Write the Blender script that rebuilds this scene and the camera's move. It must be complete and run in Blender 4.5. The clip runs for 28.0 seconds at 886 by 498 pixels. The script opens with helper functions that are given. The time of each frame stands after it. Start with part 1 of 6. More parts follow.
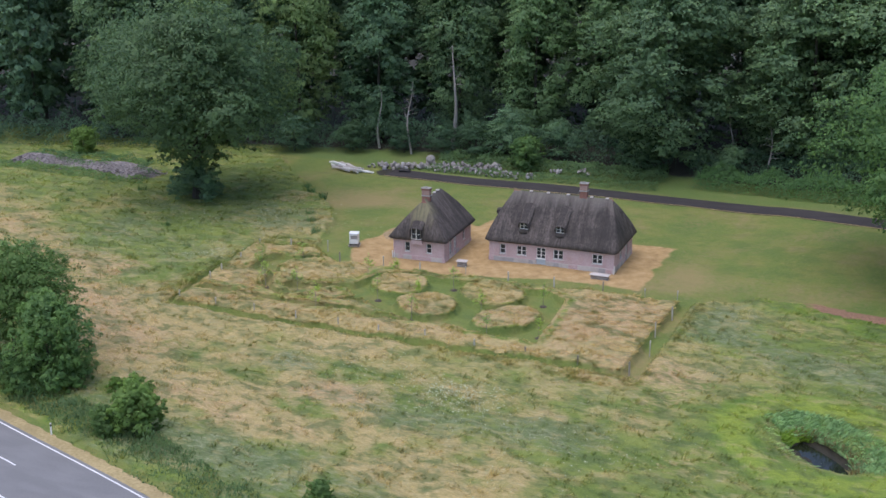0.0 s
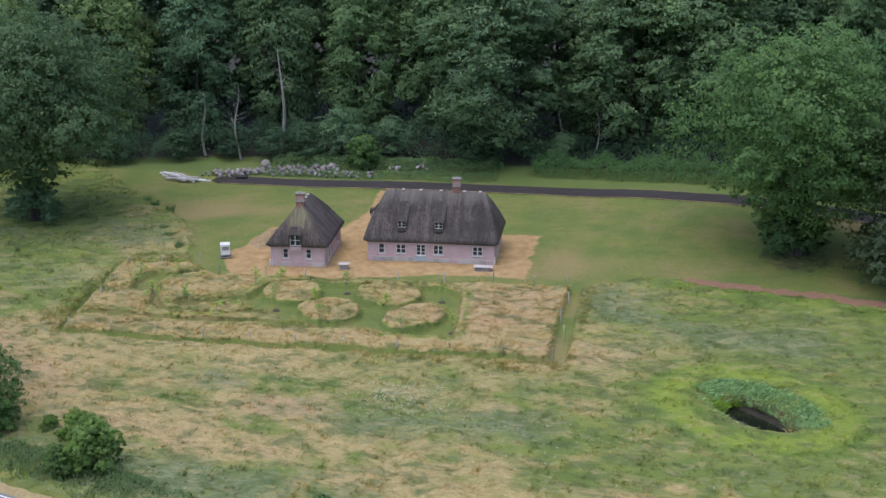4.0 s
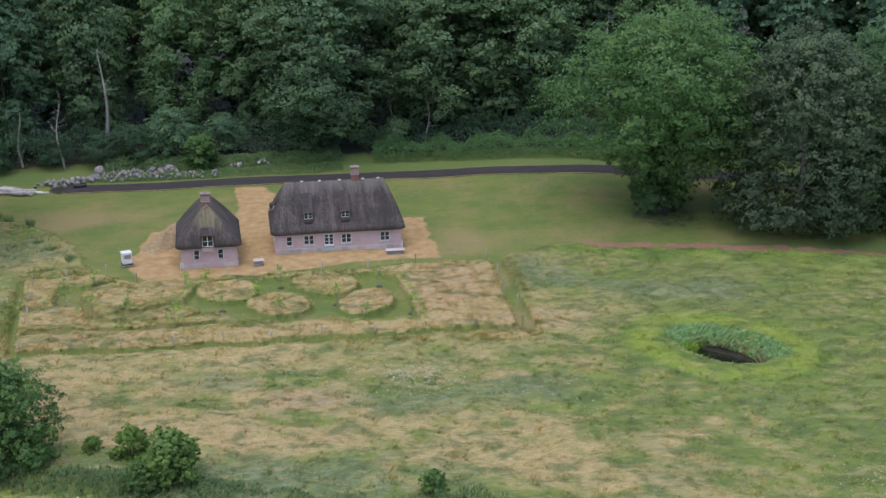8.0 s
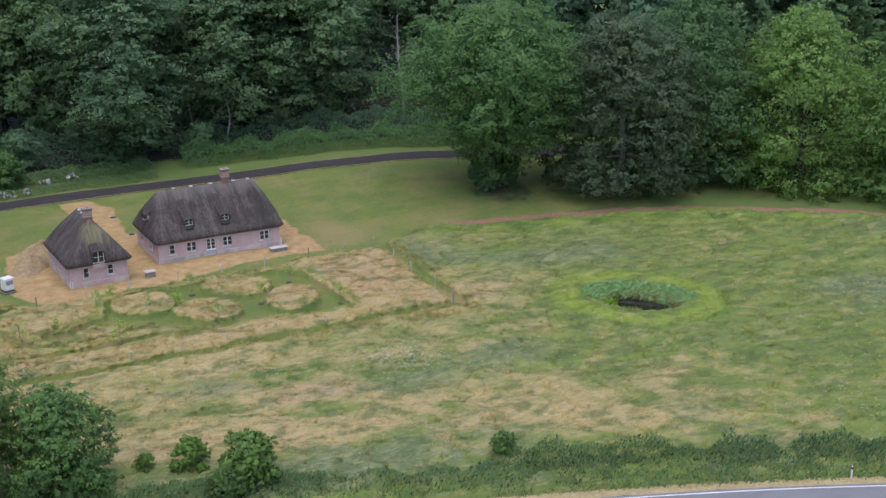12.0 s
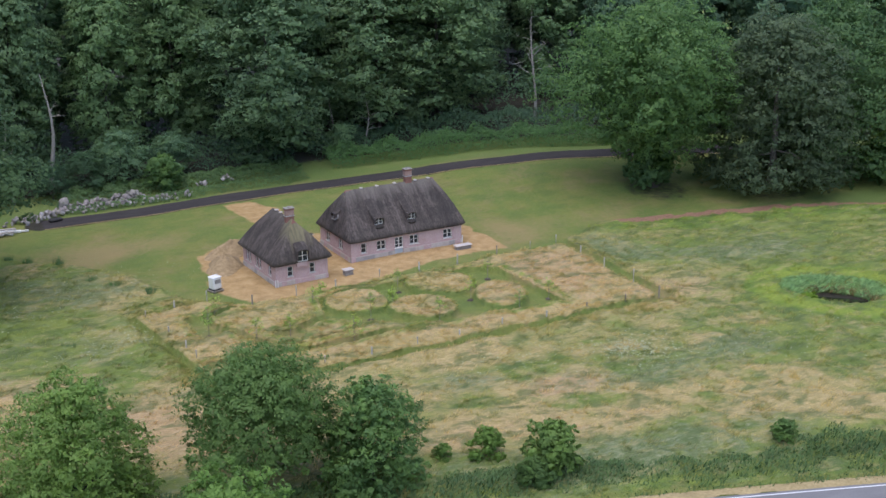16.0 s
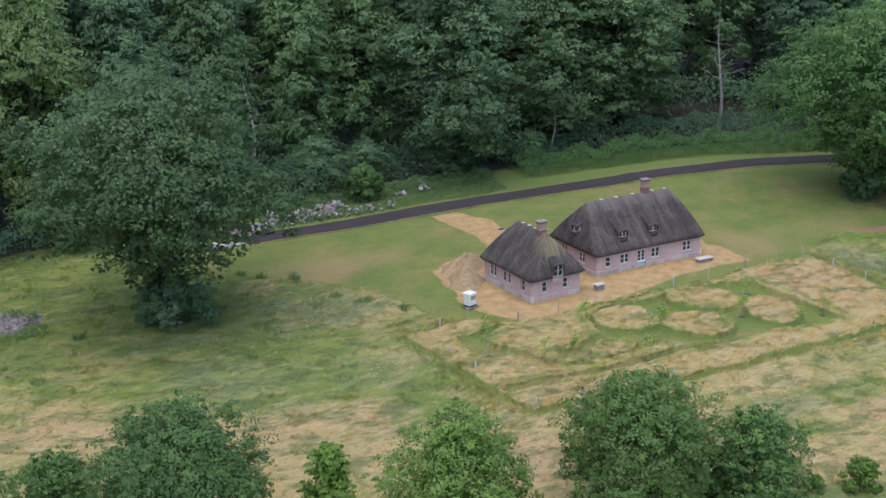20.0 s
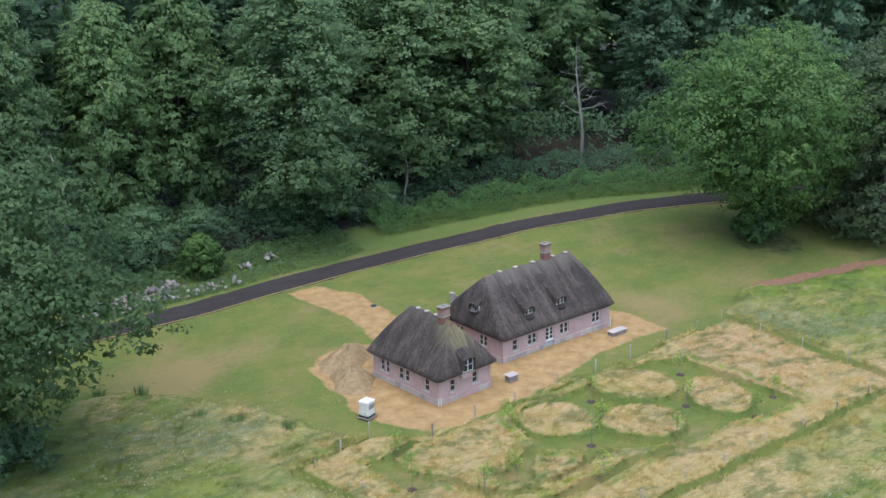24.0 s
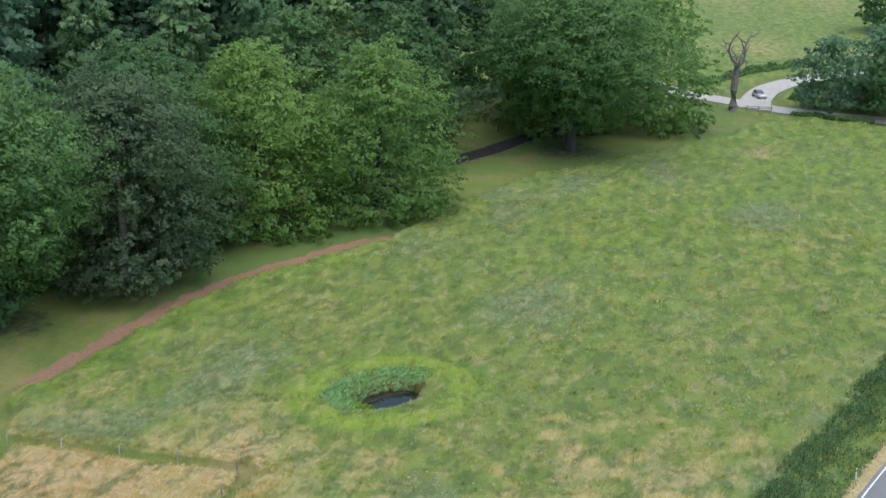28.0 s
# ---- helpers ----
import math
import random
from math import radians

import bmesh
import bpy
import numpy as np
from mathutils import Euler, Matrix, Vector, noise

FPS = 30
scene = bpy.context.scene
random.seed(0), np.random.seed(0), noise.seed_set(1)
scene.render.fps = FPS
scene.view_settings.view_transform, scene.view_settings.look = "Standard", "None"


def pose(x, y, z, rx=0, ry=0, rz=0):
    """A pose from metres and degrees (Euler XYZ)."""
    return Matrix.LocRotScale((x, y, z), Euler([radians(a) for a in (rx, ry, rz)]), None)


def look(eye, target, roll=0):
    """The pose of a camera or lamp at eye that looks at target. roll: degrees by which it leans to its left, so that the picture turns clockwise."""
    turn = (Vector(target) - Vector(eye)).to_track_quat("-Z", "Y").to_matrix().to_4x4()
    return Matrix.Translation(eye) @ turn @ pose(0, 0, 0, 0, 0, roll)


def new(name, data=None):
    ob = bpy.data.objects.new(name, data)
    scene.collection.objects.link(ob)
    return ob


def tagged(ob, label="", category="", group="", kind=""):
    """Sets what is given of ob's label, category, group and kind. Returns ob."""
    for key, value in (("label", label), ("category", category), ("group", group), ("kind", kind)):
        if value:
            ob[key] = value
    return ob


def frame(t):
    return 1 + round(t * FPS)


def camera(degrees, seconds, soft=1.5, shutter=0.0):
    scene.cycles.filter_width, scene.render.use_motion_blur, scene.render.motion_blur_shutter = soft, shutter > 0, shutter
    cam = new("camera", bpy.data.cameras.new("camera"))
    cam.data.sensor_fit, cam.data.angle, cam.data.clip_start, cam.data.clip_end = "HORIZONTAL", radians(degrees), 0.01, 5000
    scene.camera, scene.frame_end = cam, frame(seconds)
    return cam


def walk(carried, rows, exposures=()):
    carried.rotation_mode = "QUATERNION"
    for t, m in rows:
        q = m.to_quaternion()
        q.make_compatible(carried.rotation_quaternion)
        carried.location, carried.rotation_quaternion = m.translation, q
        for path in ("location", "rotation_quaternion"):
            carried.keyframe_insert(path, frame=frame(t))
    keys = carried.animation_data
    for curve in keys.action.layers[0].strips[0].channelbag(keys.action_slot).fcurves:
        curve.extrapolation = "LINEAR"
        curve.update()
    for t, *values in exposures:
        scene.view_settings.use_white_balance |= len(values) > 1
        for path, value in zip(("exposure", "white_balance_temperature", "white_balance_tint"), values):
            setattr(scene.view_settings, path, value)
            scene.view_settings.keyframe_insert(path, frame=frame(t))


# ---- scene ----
cam = camera(39.1, 28.0)
PATH = [
    (0, (57.926, -127.378, 44.858), (57.043, -125.686, 44.26), 0.0),
    (0.5, (57.311, -127.622, 44.951), (56.427, -125.931, 44.352), -0.0),
    (1, (56.114, -128.393, 45.144), (55.226, -126.704, 44.545), -0.1),
    (1.5, (54.567, -129.148, 45.288), (53.693, -127.452, 44.689), -0.1),
    (2, (52.346, -129.884, 45.296), (51.621, -128.12, 44.696), -0.0),
    (2.5, (49.855, -130.896, 45.331), (49.208, -129.102, 44.73), -0.2),
    (4.5, (37.613, -135.529, 45.843), (37.203, -133.669, 45.234), -0.4),
    (5, (33.903, -136.578, 45.902), (33.542, -134.708, 45.292), -0.5),
    (5.5, (30.226, -137.606, 46.015), (29.928, -135.726, 45.401), -0.5),
    (6, (26.238, -138.759, 46.18), (26.024, -136.869, 45.562), -0.6),
    (6.5, (22.082, -139.972, 46.294), (21.951, -138.074, 45.674), -0.3),
    (7, (17.963, -140.67, 46.327), (17.914, -138.769, 45.705), -0.4),
    (7.5, (13.936, -141.332, 46.302), (13.964, -139.432, 45.68), -0.4),
    (8, (9.81, -141.8, 46.234), (9.922, -139.903, 45.611), -0.4),
    (8.5, (5.743, -142.18, 46.103), (5.937, -140.289, 45.48), -0.4),
    (9, (1.512, -142.315, 46.011), (1.789, -140.434, 45.389), -0.4),
    (9.5, (-2.641, -142.472, 46.068), (-2.284, -140.605, 45.445), -0.5),
    (10, (-6.922, -142.34, 46.196), (-6.483, -140.492, 45.57), -0.5),
    (10.5, (-11.16, -142.157, 46.276), (-10.639, -140.33, 45.649), -0.5),
    (11, (-15.566, -141.602, 46.429), (-14.958, -139.803, 45.8), -0.4),
    (11.5, (-19.785, -140.781, 46.504), (-19.091, -139.014, 45.874), -0.3),
    (13.5, (-34.433, -137.317, 46.189), (-33.673, -135.574, 45.57), -0.5),
    (14, (-36.979, -137.002, 46.364), (-36.221, -135.258, 45.746), -0.5),
    (14.5, (-38.991, -136.235, 46.648), (-38.237, -134.49, 46.027), -0.5),
    (15, (-41.103, -135.41, 46.775), (-40.351, -133.663, 46.155), -0.5),
    (15.5, (-43.352, -134.376, 46.808), (-42.602, -132.629, 46.187), -0.6),
    (16, (-46.1, -133.286, 46.872), (-45.354, -131.538, 46.251), -0.7),
    (16.5, (-48.863, -132.088, 46.83), (-48.12, -130.338, 46.209), -0.7),
    (17, (-52.148, -130.612, 46.872), (-51.408, -128.861, 46.249), -0.7),
    (17.5, (-55.539, -129.188, 46.937), (-54.789, -127.442, 46.314), -0.7),
    (18, (-59.069, -127.696, 47.11), (-58.325, -125.948, 46.485), -0.8),
    (18.5, (-61.942, -125.931, 47.2), (-61.205, -124.179, 46.576), -0.9),
    (19, (-64.466, -123.857, 47.322), (-63.739, -122.101, 46.698), -1.0),
    (19.5, (-66.394, -121.616, 47.358), (-65.673, -119.858, 46.736), -1.1),
    (20, (-67.826, -118.806, 47.348), (-67.111, -117.044, 46.727), -1.2),
    (20.5, (-68.719, -115.777, 47.284), (-68.005, -114.015, 46.666), -1.2),
    (21, (-69.205, -112.529, 47.275), (-68.463, -110.778, 46.658), -1.1),
    (21.5, (-69.394, -109.348, 47.136), (-68.598, -107.619, 46.522), -1.1),
    (23.5, (-68.34, -95.73, 47.829), (-67.356, -94.101, 47.214), -1.3),
    (24, (-67.667, -92.068, 47.85), (-66.622, -90.476, 47.237), -1.1),
    (24.5, (-66.559, -88.669, 48.136), (-65.421, -87.144, 47.519), -1.1),
    (25, (-65.557, -84.984, 48.357), (-64.279, -83.577, 47.736), -0.8),
    (25.5, (-64.496, -81.708, 48.329), (-63.095, -80.421, 47.709), -0.8),
    (26, (-63.246, -78.299, 48.483), (-61.727, -77.155, 47.863), -0.6),
    (26.5, (-62.073, -75.181, 48.851), (-60.458, -74.18, 48.226), -0.4),
    (27, (-60.582, -71.829, 49.28), (-58.879, -70.994, 48.648), -0.2),
    (27.5, (-59.384, -68.976, 49.431), (-57.611, -68.301, 48.797), 0.3),
    (28, (-58.265, -66.307, 49.464), (-56.433, -65.81, 48.834), 0.6),
]
EXPOSURES = [(0, 0.60, 6420, 17), (8, 0.53, 6420, 17), (14, 0.58, 6400, 17), (20, 0.69, 6400, 16), (25, 0.84, 6450, 10), (28, 0.69, 6650, 4)]
walk(cam, [(t, look(eye, target, roll)) for t, eye, target, roll in PATH], EXPOSURES)

# ---- light: an overcast summer evening sky ----
world = bpy.data.worlds.new("sky")
scene.world = world
world.use_nodes = True
wn = world.node_tree
sky = wn.nodes.new("ShaderNodeTexSky")
sky.sky_type, sky.sun_disc = "NISHITA", False
sky.sun_elevation, sky.sun_rotation = radians(76), radians(211)
sky.air_density, sky.dust_density, sky.ozone_density = 1.0, 1.2, 1.0
wn.links.new(sky.outputs["Color"], wn.nodes["Background"].inputs["Color"])
wn.nodes["Background"].inputs["Strength"].default_value = 0.15
sun = new("sun", bpy.data.lights.new("sun", "SUN"))
sun.data.energy, sun.data.angle, sun.data.color = 1.45, radians(75), (1.0, 0.97, 0.93)
sun.matrix_world = look((-12, -20, 90), (0, 0, 0))

# ---- materials ----


class Nodes:
    """A small builder for node materials."""

    def __init__(self, name):
        self.mat = bpy.data.materials.new(name)
        self.mat.use_nodes = True
        self.tree = self.mat.node_tree
        self.bsdf = self.tree.nodes["Principled BSDF"]

    def node(self, kind, **values):
        n = self.tree.nodes.new("ShaderNode" + kind)
        for key, value in values.items():
            if key in n.inputs:
                n.inputs[key].default_value = value
        return n

    def link(self, a, b):
        self.tree.links.new(a, b)

    def coords(self, scale=(1, 1, 1), turn=0.0):
        geo = self.node("NewGeometry")
        m = self.node("Mapping")
        m.inputs["Scale"].default_value = scale
        m.inputs["Rotation"].default_value = (0, 0, radians(turn))
        self.link(geo.outputs["Position"], m.inputs["Vector"])
        return m.outputs["Vector"]

    def local(self, scale=(1, 1, 1)):
        co = self.node("TexCoord")
        m = self.node("Mapping")
        m.inputs["Scale"].default_value = scale
        self.link(co.outputs["Object"], m.inputs["Vector"])
        return m.outputs["Vector"]

    def noise(self, vector, scale, detail=4.0, rough=0.55):
        n = self.node("TexNoise", Scale=scale, Detail=detail, Roughness=rough)
        self.link(vector, n.inputs["Vector"])
        return n.outputs["Fac"]

    def ramp(self, fac, stops):
        r = self.node("ValToRGB")
        els = r.color_ramp.elements
        while len(els) < len(stops):
            els.new(0.5)
        for e, (p, c) in zip(els, stops):
            e.position, e.color = p, (*c, 1)
        self.link(fac, r.inputs["Fac"])
        return r.outputs["Color"]

    def value(self, fac, lo, hi, a=0.0, b=1.0):
        r = self.node("MapRange")
        r.inputs["From Min"].default_value, r.inputs["From Max"].default_value = lo, hi
        r.inputs["To Min"].default_value, r.inputs["To Max"].default_value = a, b
        self.link(fac, r.inputs["Value"])
        return r.outputs["Result"]

    def math(self, op, a, b):
        n = self.node("Math")
        n.operation = op
        for i, v in enumerate((a, b)):
            if isinstance(v, (int, float)):
                n.inputs[i].default_value = v
            else:
                self.link(v, n.inputs[i])
        return n.outputs[0]

    def mix(self, fac, a, b, blend="MIX"):
        n = self.node("Mix")
        n.data_type, n.blend_type = "RGBA", blend
        for sock, v in ((n.inputs[0], fac), (n.inputs[6], a), (n.inputs[7], b)):
            if isinstance(v, (int, float)):
                sock.default_value = v
            elif isinstance(v, tuple):
                sock.default_value = (*v, 1)
            else:
                self.link(v, sock)
        return n.outputs[2]

    def attr(self, name):
        n = self.node("Attribute")
        n.attribute_name = name
        return n.outputs["Fac"]

    def bump(self, height, strength, distance=0.05):
        n = self.node("Bump", Strength=strength, Distance=distance)
        self.link(height, n.inputs["Height"])
        self.link(n.outputs["Normal"], self.bsdf.inputs["Normal"])

    def done(self, color, rough=0.8, metal=0.0):
        if isinstance(color, tuple):
            self.bsdf.inputs["Base Color"].default_value = (*color, 1)
        else:
            self.link(color, self.bsdf.inputs["Base Color"])
        if isinstance(rough, (int, float)):
            self.bsdf.inputs["Roughness"].default_value = rough
        else:
            self.link(rough, self.bsdf.inputs["Roughness"])
        self.bsdf.inputs["Metallic"].default_value = metal
        return self.mat


def simple(name, a, b, scale, rough=0.8, bump=0.2, metal=0.0, dist=0.02):
    n = Nodes(name)
    f = n.noise(n.coords(), scale, 6)
    f2 = n.noise(n.coords(), scale * 0.13, 3)
    c = n.mix(n.value(f, 0.3, 0.7), a, b)
    c = n.mix(n.value(f2, 0.35, 0.7, 0.0, 0.5), c, tuple(v * 0.75 for v in a))
    n.bump(f, bump, dist)
    return n.done(c, rough, metal)


def thin(n, c, share, rough, gloss=0.15):
    """A thin leaf or blade that lets part of the light through."""
    trans = n.node("BsdfTranslucent")
    n.link(c, trans.inputs["Color"])
    mix = n.node("MixShader")
    mix.inputs[0].default_value = share
    n.link(n.bsdf.outputs[0], mix.inputs[1])
    n.link(trans.outputs[0], mix.inputs[2])
    n.link(mix.outputs[0], n.tree.nodes["Material Output"].inputs["Surface"])
    n.bsdf.inputs["Specular IOR Level"].default_value = gloss
    return n.done(c, rough)


def foliage(name, dark, light, yellow=0.0):
    """Leaves: two greens with drifts over the crown, and each tree a little lighter or darker than the next."""
    n = Nodes(name)
    geo = n.node("NewGeometry")
    info = n.node("ObjectInfo")
    big = n.noise(n.coords(), 0.16, 3)
    fine = n.noise(n.coords(), 0.75, 4)
    c = n.mix(n.value(geo.outputs["Random Per Island"], 0.0, 1.0, 0.3, 0.7), dark, light)
    c = n.mix(n.value(big, 0.38, 0.66, 0.0, 0.5), c, tuple(v * 0.72 for v in dark))
    c = n.mix(n.value(fine, 0.44, 0.68, 0.0, 0.55), c, (light[0] * 1.45, light[1] * 1.4, light[2] * 1.1))
    c = n.mix(n.value(info.outputs["Random"], 0.3, 1.0, 0.0, 0.40), c, (light[0] * 1.3 + yellow, light[1] * 1.15, light[2] * 0.75))
    c = n.mix(n.value(info.outputs["Random"], 0.6, 0.0, 0.0, 0.35), c, tuple(v * 0.85 for v in dark))
    return thin(n, n.mix(1.0, c, (1.29, 1.43, 1.34), "MULTIPLY"), 0.48, 0.5, 0.25)


def meadow_colour(n):
    """Tall summer grass: straw, green, rosy and blue-green drifts combed by the wind."""
    combed = n.coords((0.4, 1.0, 1.0), 12)
    drift = n.noise(n.coords((0.6, 1, 1), 8), 0.11, 4, 0.6)
    patch = n.noise(combed, 0.42, 5, 0.62)
    streak = n.noise(n.coords((0.45, 1.3, 1.0), 20), 2.8, 7, 0.74)
    tuft = n.noise(n.coords((0.6, 1.0, 1.0), 25), 1.0, 6, 0.70)
    grain = n.noise(n.coords(), 9.0, 3, 0.7)
    dry = n.attr("dry")
    green = n.ramp(patch, [(0.30, (0.096, 0.160, 0.030)), (0.46, (0.150, 0.218, 0.040)), (0.60, (0.212, 0.264, 0.056)), (0.76, (0.150, 0.228, 0.078))])
    straw = n.ramp(streak, [(0.30, (0.290, 0.250, 0.095)), (0.50, (0.440, 0.355, 0.155)), (0.70, (0.570, 0.460, 0.240))])
    f = n.math("ADD", n.math("MULTIPLY", drift, 0.9), n.math("MULTIPLY", patch, 0.6))
    f = n.math("ADD", f, n.math("MULTIPLY", streak, 0.5))
    f = n.math("ADD", f, n.math("SUBTRACT", dry, 0.5))
    c = n.mix(n.value(f, 0.80, 1.24), green, straw)
    rough = n.math("ADD", n.math("MULTIPLY", n.math("SUBTRACT", streak, 0.5), 1.6), n.math("MULTIPLY", n.math("SUBTRACT", tuft, 0.5), 2.4))
    rosy = n.ramp(streak, [(0.32, (0.340, 0.240, 0.115)), (0.50, (0.480, 0.340, 0.185)), (0.68, (0.600, 0.460, 0.290))])
    c = n.mix(n.value(n.math("ADD", n.attr("rosy"), rough), 0.25, 0.80, 0.0, 0.9), c, rosy)
    lushc = n.ramp(patch, [(0.3, (0.078, 0.155, 0.022)), (0.50, (0.145, 0.242, 0.030)), (0.70, (0.245, 0.325, 0.048))])
    c = n.mix(n.value(n.math("ADD", n.attr("lush"), rough), 0.25, 0.80), c, lushc)
    c = n.mix(n.value(n.attr("lush"), 1.1, 1.7, 0.0, 0.85), c, n.ramp(streak, [(0.34, (0.150, 0.230, 0.026)), (0.50, (0.225, 0.310, 0.036)), (0.66, (0.300, 0.380, 0.060))]))
    cool = n.ramp(streak, [(0.34, (0.075, 0.128, 0.046)), (0.50, (0.150, 0.205, 0.092)), (0.64, (0.290, 0.320, 0.200))])
    c = n.mix(n.value(n.math("ADD", n.attr("cool"), rough), 0.25, 0.85, 0.0, 0.9), c, cool)
    c = n.mix(n.value(n.noise(n.coords((0.6, 1.0, 1.0), 40), 0.6, 5, 0.68), 0.49, 0.60, 0.0, 0.68), c, (0.082, 0.132, 0.036))
    pale = n.noise(n.coords((0.45, 1, 1), -20), 0.8, 6, 0.66)
    c = n.mix(n.value(pale, 0.54, 0.63, 0.0, 0.45), c, (0.41, 0.36, 0.175))
    c = n.mix(n.value(grain, 0.40, 0.65, 0.0, 0.35), c, (0.080, 0.100, 0.034))
    return n.mix(1.0, c, (0.97, 0.93, 0.88), "MULTIPLY"), streak, grain


def ground_material():
    n = Nodes("meadow and lawn")
    tall, streak, grain = meadow_colour(n)
    turf = n.noise(n.coords(), 0.16, 5, 0.6)
    turf2 = n.noise(n.coords(), 1.6, 5, 0.65)
    lawn = n.ramp(turf, [(0.32, (0.096, 0.156, 0.026)), (0.47, (0.140, 0.186, 0.032)), (0.57, (0.190, 0.200, 0.044)), (0.68, (0.260, 0.208, 0.085))])
    lawn = n.mix(n.value(turf2, 0.35, 0.7, 0.0, 0.45), lawn, (0.082, 0.122, 0.026))
    speck = n.noise(n.coords(), 5.0, 4, 0.75)
    lawn = n.mix(n.value(speck, 0.50, 0.64, 0.0, 0.5), lawn, (0.230, 0.235, 0.085))
    lawn = n.mix(n.value(n.noise(n.coords((0.5, 1, 1), 15), 0.55, 6, 0.7), 0.50, 0.66, 0.0, 0.45), lawn, (0.078, 0.118, 0.028))
    lawn = n.mix(n.value(speck, 0.46, 0.30, 0.0, 0.4), lawn, (0.070, 0.105, 0.026))
    lawn = n.mix(n.value(n.math("ADD", n.attr("rosy"), n.math("MULTIPLY", n.math("SUBTRACT", turf2, 0.5), 1.2)), 0.2, 0.7, 0.0, 0.75), lawn, (0.285, 0.215, 0.095))
    # darker green for rank lawn and for the strip shaded by the wood
    lawn = n.mix(n.value(n.attr("lush"), 0.3, 0.9, 0.0, 0.8), lawn, (0.096, 0.152, 0.034))
    wobble = n.math("MULTIPLY", n.math("SUBTRACT", n.noise(n.coords(), 1.1, 4), 0.5), 0.7)
    c = n.mix(n.value(n.math("ADD", n.attr("mown"), n.math("MULTIPLY", wobble, 0.5)), 0.10, 0.26), tall, lawn)
    sandc = n.ramp(n.noise(n.coords(), 0.8, 6, 0.65), [(0.3, (0.28, 0.178, 0.072)), (0.5, (0.41, 0.268, 0.112)), (0.7, (0.50, 0.352, 0.172))])
    sandc = n.mix(n.value(n.noise(n.coords(), 6.0, 4), 0.4, 0.7, 0.0, 0.35), sandc, (0.30, 0.21, 0.11))
    c = n.mix(n.value(n.math("ADD", n.attr("sand"), n.math("MULTIPLY", n.math("SUBTRACT", n.noise(n.coords(), 1.3, 6, 0.7), 0.5), 1.1)), 0.34, 0.68), c, sandc)
    soil_and_shade = n.ramp(n.noise(n.coords(), 1.2, 5), [(0.3, (0.016, 0.016, 0.010)), (0.7, (0.042, 0.036, 0.022))])
    # this dark colour also paints the shade under the trees
    c = n.mix(n.value(n.math("ADD", n.attr("soil_and_shade"), wobble), 0.4, 0.7), c, soil_and_shade)
    chips = n.ramp(n.noise(n.coords(), 7.0, 5, 0.7), [(0.3, (0.14, 0.075, 0.045)), (0.55, (0.30, 0.170, 0.105)), (0.75, (0.42, 0.27, 0.18))])
    c = n.mix(n.value(n.math("ADD", n.attr("chip"), wobble), 0.42, 0.60), c, chips)
    n.bump(n.math("ADD", streak, grain), 0.5, 0.12)
    return n.done(c, 0.9)


def blade_material():
    n = Nodes("tall grass")
    c, streak, grain = meadow_colour(n)
    geo = n.node("NewGeometry")
    tint = n.attr("tint")
    c = n.mix(n.value(tint, 0.05, 1.0, 0, 0.6), c, n.mix(0.5, c, (0.52, 0.44, 0.23)))
    c = n.mix(n.value(tint, -0.1, -1.0, 0, 0.45), c, (0.100, 0.150, 0.040))
    c = n.mix(n.value(geo.outputs["Random Per Island"], 0.5, 1, 0, 0.4), c, n.mix(0.55, c, (0.50, 0.43, 0.24)))
    c = n.mix(n.value(geo.outputs["Random Per Island"], 0.4, 0, 0, 0.25), c, (0.090, 0.130, 0.038))
    return thin(n, n.mix(1.0, c, (1.7, 1.7, 1.6), "MULTIPLY"), 0.5, 0.8)


